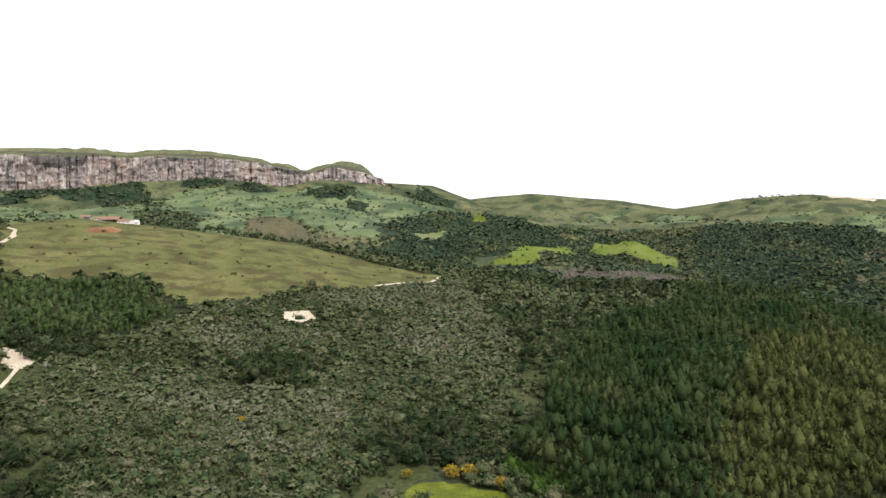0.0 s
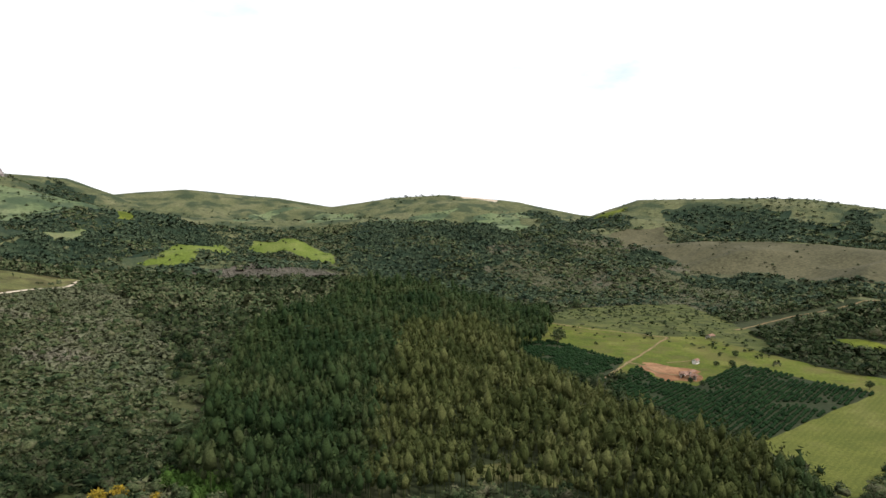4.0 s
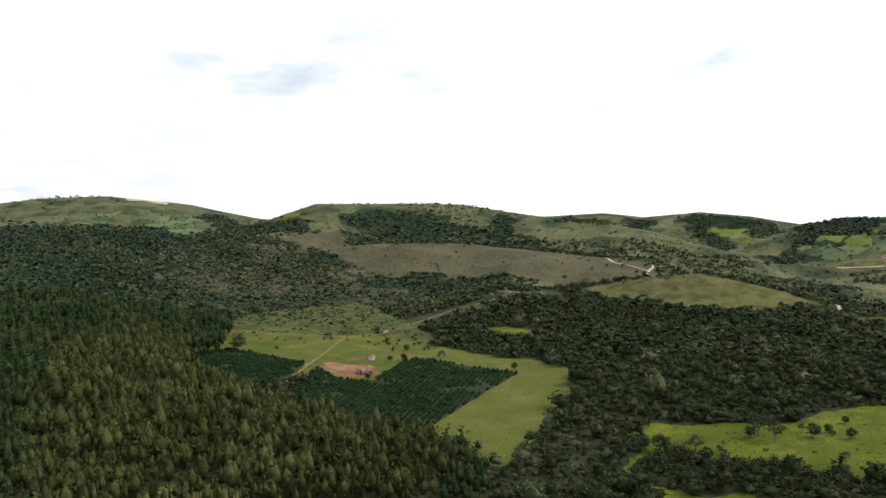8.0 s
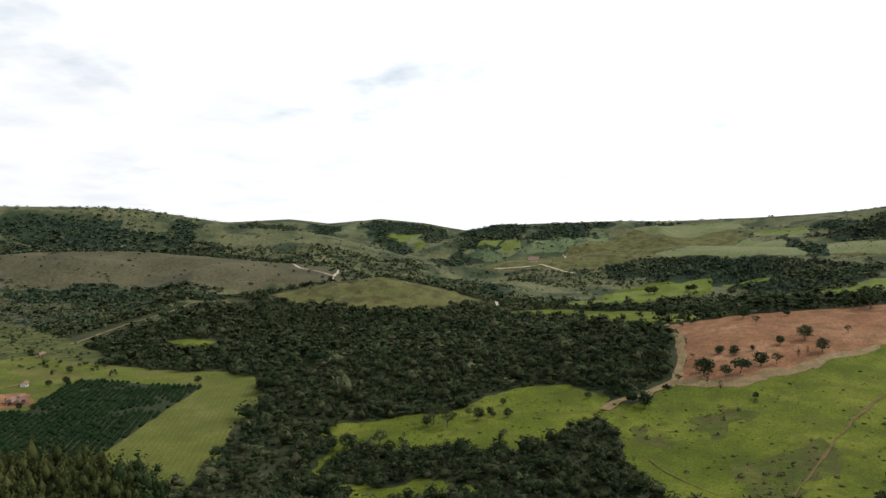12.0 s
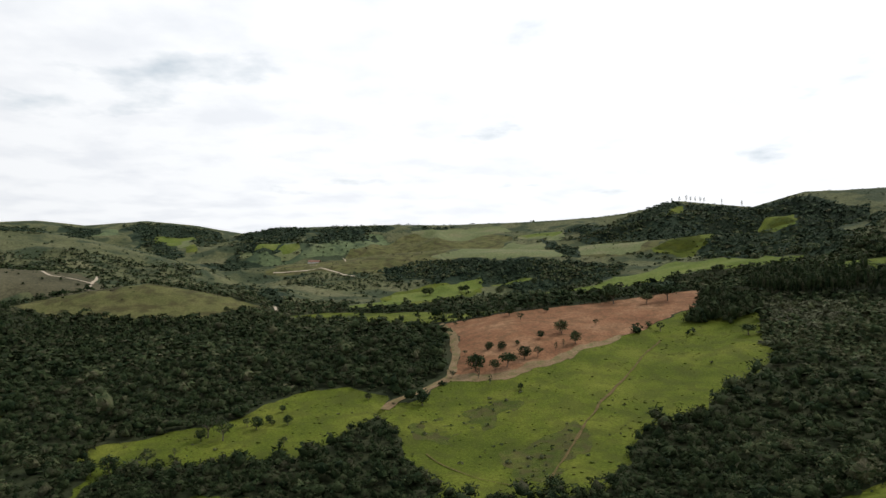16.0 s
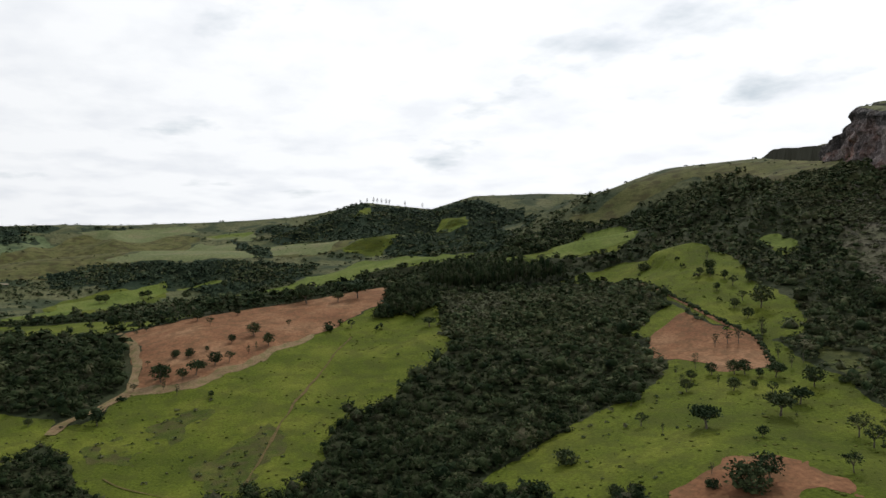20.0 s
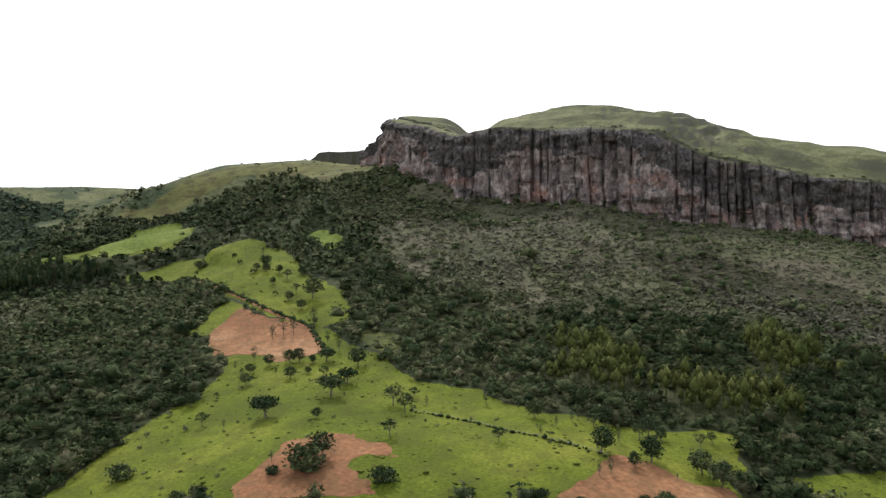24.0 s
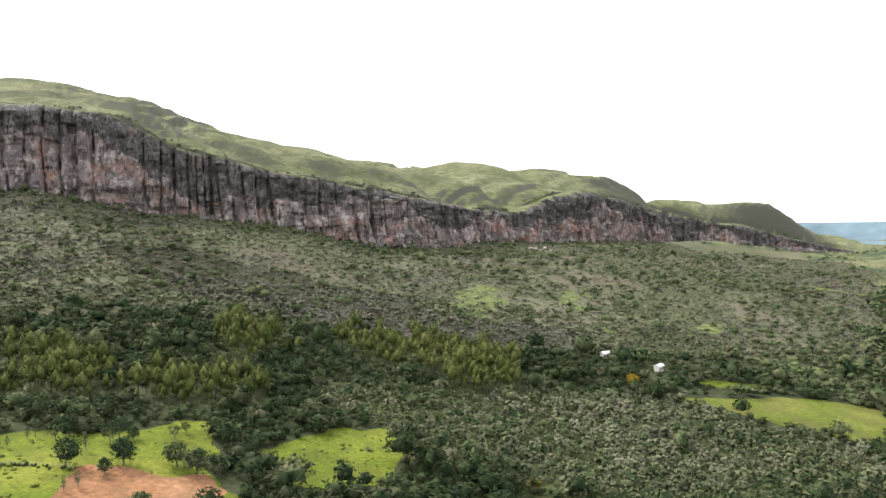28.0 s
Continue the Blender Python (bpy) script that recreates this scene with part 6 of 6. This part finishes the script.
# kind: trunk height, crown centre height, crown half height, gaps, clumps, leaves in a clump (for a crown 1 m wide)
SORTS = {
    "round": (0.30, 0.58, 0.34, 0.15, 60, 9, "rounded dark green tree on a short trunk, standing in pasture"),
    "umbrella": (0.34, 0.52, 0.13, 0.25, 56, 9, "spreading flat-topped tree standing in open grass"),
    "open": (0.46, 0.74, 0.32, 0.5, 52, 9, "airy open-crowned tree with a visible trunk"),
    "slim": (0.5, 1.25, 0.80, 0.2, 56, 9, "slender upright young tree"),
    "pine": (0.6, 1.05, 0.70, 0.35, 46, 7, "tall dark tree with tiered branches on bare soil"),
    "bush": (0.06, 0.26, 0.26, 0.2, 60, 9, "broad low dark green bush"),
    "yellow": (0.25, 0.50, 0.30, 0.1, 60, 9, "tree covered in bright yellow blossom"),
    "bare": (0.6, 0.9, 0.6, 1.0, 0, 0, "leafless grey tree with bare branches"),
}


def make_tree(sort, seed):
    trunk, mid, half, gaps, clumps, leaves, label = SORTS[sort]
    rnd = random.Random(seed)
    root = tagged(new("bush" if sort == "bush" else "tree"), label, "bush" if sort == "bush" else "tree", group="yellow flowering trees" if sort == "yellow" else "trees standing in the open")
    bm = bmesh.new()
    lean = Vector((rnd.uniform(-0.08, 0.08), rnd.uniform(-0.08, 0.08), 0))
    top = lean + Vector((0, 0, trunk))
    limb(bm, (0, 0, -0.1), top, 0.040, 0.028)
    if sort in ("slim", "pine"):
        limb(bm, top, lean + Vector((0, 0, mid + half * 0.7)), 0.03, 0.008)
    wide = 0.5
    centres, boughs_made = [], []
    boughs = 12 if sort == "bare" else 7
    for k in range(boughs):
        a = 2 * math.pi * k / boughs + rnd.uniform(-0.4, 0.4)
        reach = wide * rnd.uniform(0.5, 0.9) * (0.5 if sort in ("slim", "bare") else 1)
        tip = lean + Vector((reach * math.cos(a), reach * math.sin(a), mid + half * rnd.uniform(-0.3, 0.6)))
        start = top * rnd.uniform(0.75, 1.0)
        shown = sort in ("open", "bare", "umbrella")
        twig = bmesh.new() if shown else bm
        limb(twig, start, tip, 0.018, 0.006, 5)
        centres.append(tip)
        if sort in ("bare", "open"):
            for _ in range(3):
                limb(twig, start.lerp(tip, rnd.uniform(0.5, 0.95)), tip + Vector((rnd.uniform(-0.14, 0.14), rnd.uniform(-0.14, 0.14), rnd.uniform(0.05, 0.22))), 0.007, 0.002, 4)
        if shown:
            boughs_made.append(twig)
    stem = part("trunk", bm, BARK, root, "grey-brown bark")
    for twig in boughs_made:
        part("branch", twig, BARK, stem)
    if clumps:
        bm = bmesh.new()
        for _ in range(clumps):
            if rnd.random() < gaps:
                c = centres[rnd.randrange(len(centres))] + Vector((rnd.gauss(0, 0.06), rnd.gauss(0, 0.06), rnd.gauss(0, 0.05)))
            else:
                a, h = rnd.uniform(0, 2 * math.pi), rnd.uniform(-0.8, 1.0)
                w = math.sqrt(1 - h * h * 0.95) * rnd.uniform(0.45, 1.0) * wide * (0.8 if sort == "slim" else 0.8)
                if sort == "pine":
                    w = wide * 0.55 * (1.1 - 0.5 * h) * rnd.uniform(0.3, 1.0)
                    h = round(h * 3) / 3
                c = lean + Vector((w * math.cos(a), w * math.sin(a), mid + half * h + 0.05 * noise.noise(Vector((a, h, seed)))))
            spray(bm, c, 0.20 if sort in ("round", "bush", "umbrella", "yellow") else 0.15, rnd, leaves)
        part("crown", bm, LEAF["yellow" if sort == "yellow" else "lone"], root)
    return root


def scaled_copy(proto, x, y, size, turn, sink=0.15):
    z = float(ground(np.array([x]), np.array([y]))[0])
    ob = copy_thing(proto, pose(x, y, z - sink, 0, 0, turn))
    ob.scale = (size, size, size)
    return ob


rnd = random.Random(21)
for sort, places in SINGLE.items():
    protos = [make_tree(sort, s) for s in (3, 8, 15)]
    for k, (x, y, wide) in enumerate(places):
        if k < 3:
            ob = protos[k]
            ob.matrix_basis = pose(x, y, float(ground(np.array([x]), np.array([y]))[0]) - 0.15, 0, 0, rnd.uniform(0, 360))
            ob.scale = (wide * 1.02,) * 3
        else:
            scaled_copy(protos[k % 3], x, y, wide * 1.02 * rnd.uniform(0.92, 1.08), rnd.uniform(0, 360))
    for spare in protos[len(places):]:
        for ob in (*spare.children_recursive, spare):
            bpy.data.objects.remove(ob)

# ---- coffee rows ----
rows = []
a = radians(24)
for ring in RING["coffee"]:
    xs, ys = [p[0] for p in ring], [p[1] for p in ring]
    cx, cy, ext = sum(xs) / len(xs), sum(ys) / len(ys), 220
    u, v = np.meshgrid(np.arange(-ext, ext, 2.2), np.arange(-ext, ext, 4.2))
    u = u + rng.uniform(-0.5, 0.5, u.shape)
    px, py = (cx + u * math.cos(a) - v * math.sin(a)).ravel(), (cy + u * math.sin(a) + v * math.cos(a)).ravel()
    p = np.column_stack([px, py])
    rows.append(p[inside(ring, px, py) & off_tracks(p) & (rng.random(len(p)) > 0.04)])
rows = np.concatenate(rows)
rows = rows[~within(("soil",), rows) & (fbm(rows[:, 0], rows[:, 1], 16, 68, 2) < 0.36)]
planted("coffee_bushes", rows, LUMP0, (1.1, 1.6), (1.4, 2.0), 0.3, LEAF["coffee"], "dark glossy coffee bushes planted in close rows", "coffee", rng)


# ---- buildings ----
def box(bm, x0, y0, z0, x1, y1, z1):
    v = [bm.verts.new((x, y, z)) for z in (z0, z1) for x, y in ((x0, y0), (x1, y0), (x1, y1), (x0, y1))]
    for f in ((3, 2, 1, 0), (4, 5, 6, 7), (0, 1, 5, 4), (1, 2, 6, 5), (2, 3, 7, 6), (3, 0, 4, 7)):
        bm.faces.new([v[k] for k in f])


def pitched(bm, w, d, low, high, over):
    """A gabled roof of some thickness over a w by d plan."""
    for s in (-1, 1):
        y0, y1 = s * (d / 2 + over), 0.0
        v = []
        for lift in (0.0, 0.14):
            v += [bm.verts.new((x, y, z + lift)) for x, y, z in ((-w / 2 - over, y0, low - 0.15), (w / 2 + over, y0, low - 0.15), (w / 2 + over, y1, high), (-w / 2 - over, y1, high))]
        for f in ((3, 2, 1, 0), (4, 5, 6, 7), (0, 1, 5, 4), (1, 2, 6, 5), (2, 3, 7, 6), (3, 0, 4, 7)):
            bm.faces.new([v[k] for k in f])


def building(kind, x, y, width, turn):
    w = max(6.0, width)
    d, h, rise = w * 0.62, (2.8 if kind != "barn" else 3.4), w * 0.16
    label = {"house": "small cream farmhouse with a clay tile roof", "shed": "low open shed with a tiled roof", "barn": "white farm barn with a metal roof"}[kind]
    root = tagged(new({"house": "farmhouse", "shed": "shed", "barn": "barn"}[kind]), label, "building")
    root.matrix_basis = pose(x, y, float(ground(np.array([x]), np.array([y]))[0]) + 0.3, 0, 0, turn)
    bm = bmesh.new()
    if kind == "shed":
        for px in (-w / 2, -w / 6, w / 6, w / 2):
            for py in (-d / 2, d / 2):
                b2 = bmesh.new()
                box(b2, px - 0.1, py - 0.1, -0.8, px + 0.1, py + 0.1, h)
                part("post", b2, TIMBER, root)
        box(bm, -w / 2, d / 2 - 0.15, -0.8, w / 2, d / 2 + 0.1, h - 0.6)
    else:
        box(bm, -w / 2, -d / 2, -0.8, w / 2, d / 2, h)
        for s in (-1, 1):
            t = [bm.verts.new(q) for q in ((s * w / 2, -d / 2, h), (s * w / 2, d / 2, h), (s * w / 2, 0, h + rise))]
            bm.faces.new(t)
    part("wall", bm, PLASTER, root)
    bm = bmesh.new()
    pitched(bm, w, d, h, h + rise + 0.05, 0.5)
    part("roof", bm, TIN if kind == "barn" else ROOF, root)
    if kind != "shed":
        for s in (-1, 1):
            bm = bmesh.new()
            box(bm, -0.5, s * d / 2 - 0.06, 0.0, 0.5, s * d / 2 + 0.06, 2.1)
            leaf = part("door", bm, TIMBER, root)
            bm = bmesh.new()
            box(bm, 0.34, s * (d / 2 + 0.10) - 0.03, 1.0, 0.40, s * (d / 2 + 0.10) + 0.03, 1.14)
            part("handle", bm, TIN, leaf, "small metal handle")
            for px in (-w * 0.32, w * 0.32):
                bm = bmesh.new()
                box(bm, px - 0.6, s * d / 2 - 0.07, 0.9, px + 0.6, s * d / 2 + 0.07, 2.0)
                pane = part("window", bm, GLASS, root)
                bm = bmesh.new()
                box(bm, px - 0.7, s * (d / 2 + 0.10) - 0.12, 0.82, px + 0.7, s * (d / 2 + 0.10) + 0.12, 0.9)
                part("sill", bm, PLASTER, pane)
                bm = bmesh.new()
                for x0, x1, z0, z1 in ((-0.66, -0.56, 0.9, 2.0), (0.56, 0.66, 0.9, 2.0), (-0.04, 0.04, 0.9, 2.0), (-0.66, 0.66, 2.0, 2.1)):
                    box(bm, px + x0, s * (d / 2 + 0.09) - 0.03, z0, px + x1, s * (d / 2 + 0.09) + 0.03, z1)
                part("frame", bm, TIMBER, pane)
    return root


for spec in BUILDINGS:
    building(*spec)

# ---- pasture fence ----
for line in FENCES:
    fence = tagged(new("fence"), "old wire fence with weathered posts across the pasture", "fence")
    post_mesh = None
    pts = []
    for (x0, y0), (x1, y1) in zip(line, line[1:]):
        k = int(math.hypot(x1 - x0, y1 - y0) / 3.0)
        pts += [(x0 + (x1 - x0) * s / k, y0 + (y1 - y0) * s / k) for s in range(k)]
    zs = ground(np.array([p[0] for p in pts]), np.array([p[1] for p in pts]))
    for (x, y), z in zip(pts, zs):
        if post_mesh is None:
            bm = bmesh.new()
            limb(bm, (0, 0, -0.4), (0, 0, 1.35), 0.09, 0.07)
            ob = part("post", bm, TIMBER, fence)
            post_mesh = ob.data
        else:
            ob = new("post", post_mesh)
            ob.parent = fence
        ob.location = (x, y, float(z) + 0.2)
    for lift in (0.5, 0.85, 1.2):
        bm = bmesh.new()
        for k in range(len(pts) - 1):
            limb(bm, (*pts[k], zs[k] + 0.2 + lift), (*pts[k + 1], zs[k + 1] + 0.2 + lift), 0.015, 0.015, 3)
        part("wire", bm, TIN, fence)
    weeds = np.repeat(np.array(pts), 4, axis=0) + rng.normal(0, 0.7, (len(pts) * 4, 2))
    weeds = weeds[rng.random(len(weeds)) < 0.7]
    planted("weeds", weeds, LUMP0, (0.4, 1.0), (0.4, 1.1), 0.3, LEAF["dark"], "dark weeds grown along the fence", "weeds", rng)

# ---- fallen blocks at the foot of the cliff ----
def boulder(x, y, size, seed):
    """An angular block of fallen sandstone, half sunk in the ground."""
    bm = bmesh.new()
    bmesh.ops.create_icosphere(bm, subdivisions=2, radius=1.0)
    rnd = random.Random(seed)
    cuts = [(Vector((rnd.gauss(0, 1), rnd.gauss(0, 1), rnd.gauss(0, 0.7))).normalized(), rnd.uniform(0.55, 0.85)) for _ in range(9)]
    for v in bm.verts:
        for n, d in cuts:
            over = v.co.dot(n) - d
            if over > 0:
                v.co -= n * over
        v.co += Vector((noise.noise(v.co * 2.3 + Vector((seed, 0, 0))), noise.noise(v.co * 2.3 + Vector((0, seed, 0))), 0)) * 0.08
    me = bpy.data.meshes.new("boulder")
    bm.to_mesh(me)
    bm.free()
    me.materials.append(ROCK_LIT)
    ob = tagged(new("boulder", me), "pale angular sandstone block fallen below the cliff", "boulder", group="fallen blocks below the cliff")
    ob.matrix_basis = pose(x, y, float(ground(np.array([x]), np.array([y]))[0]) + 0.25 * size, 0, 0, rnd.uniform(0, 360))
    ob.scale = (size, size * rnd.uniform(0.7, 1.0), size * rnd.uniform(0.6, 0.9))


rnd = random.Random(5)
for k in range(11):
    boulder(-411 + rnd.gauss(0, 9), -1012 + rnd.gauss(0, 11), rnd.uniform(1.8, 4.6), k)
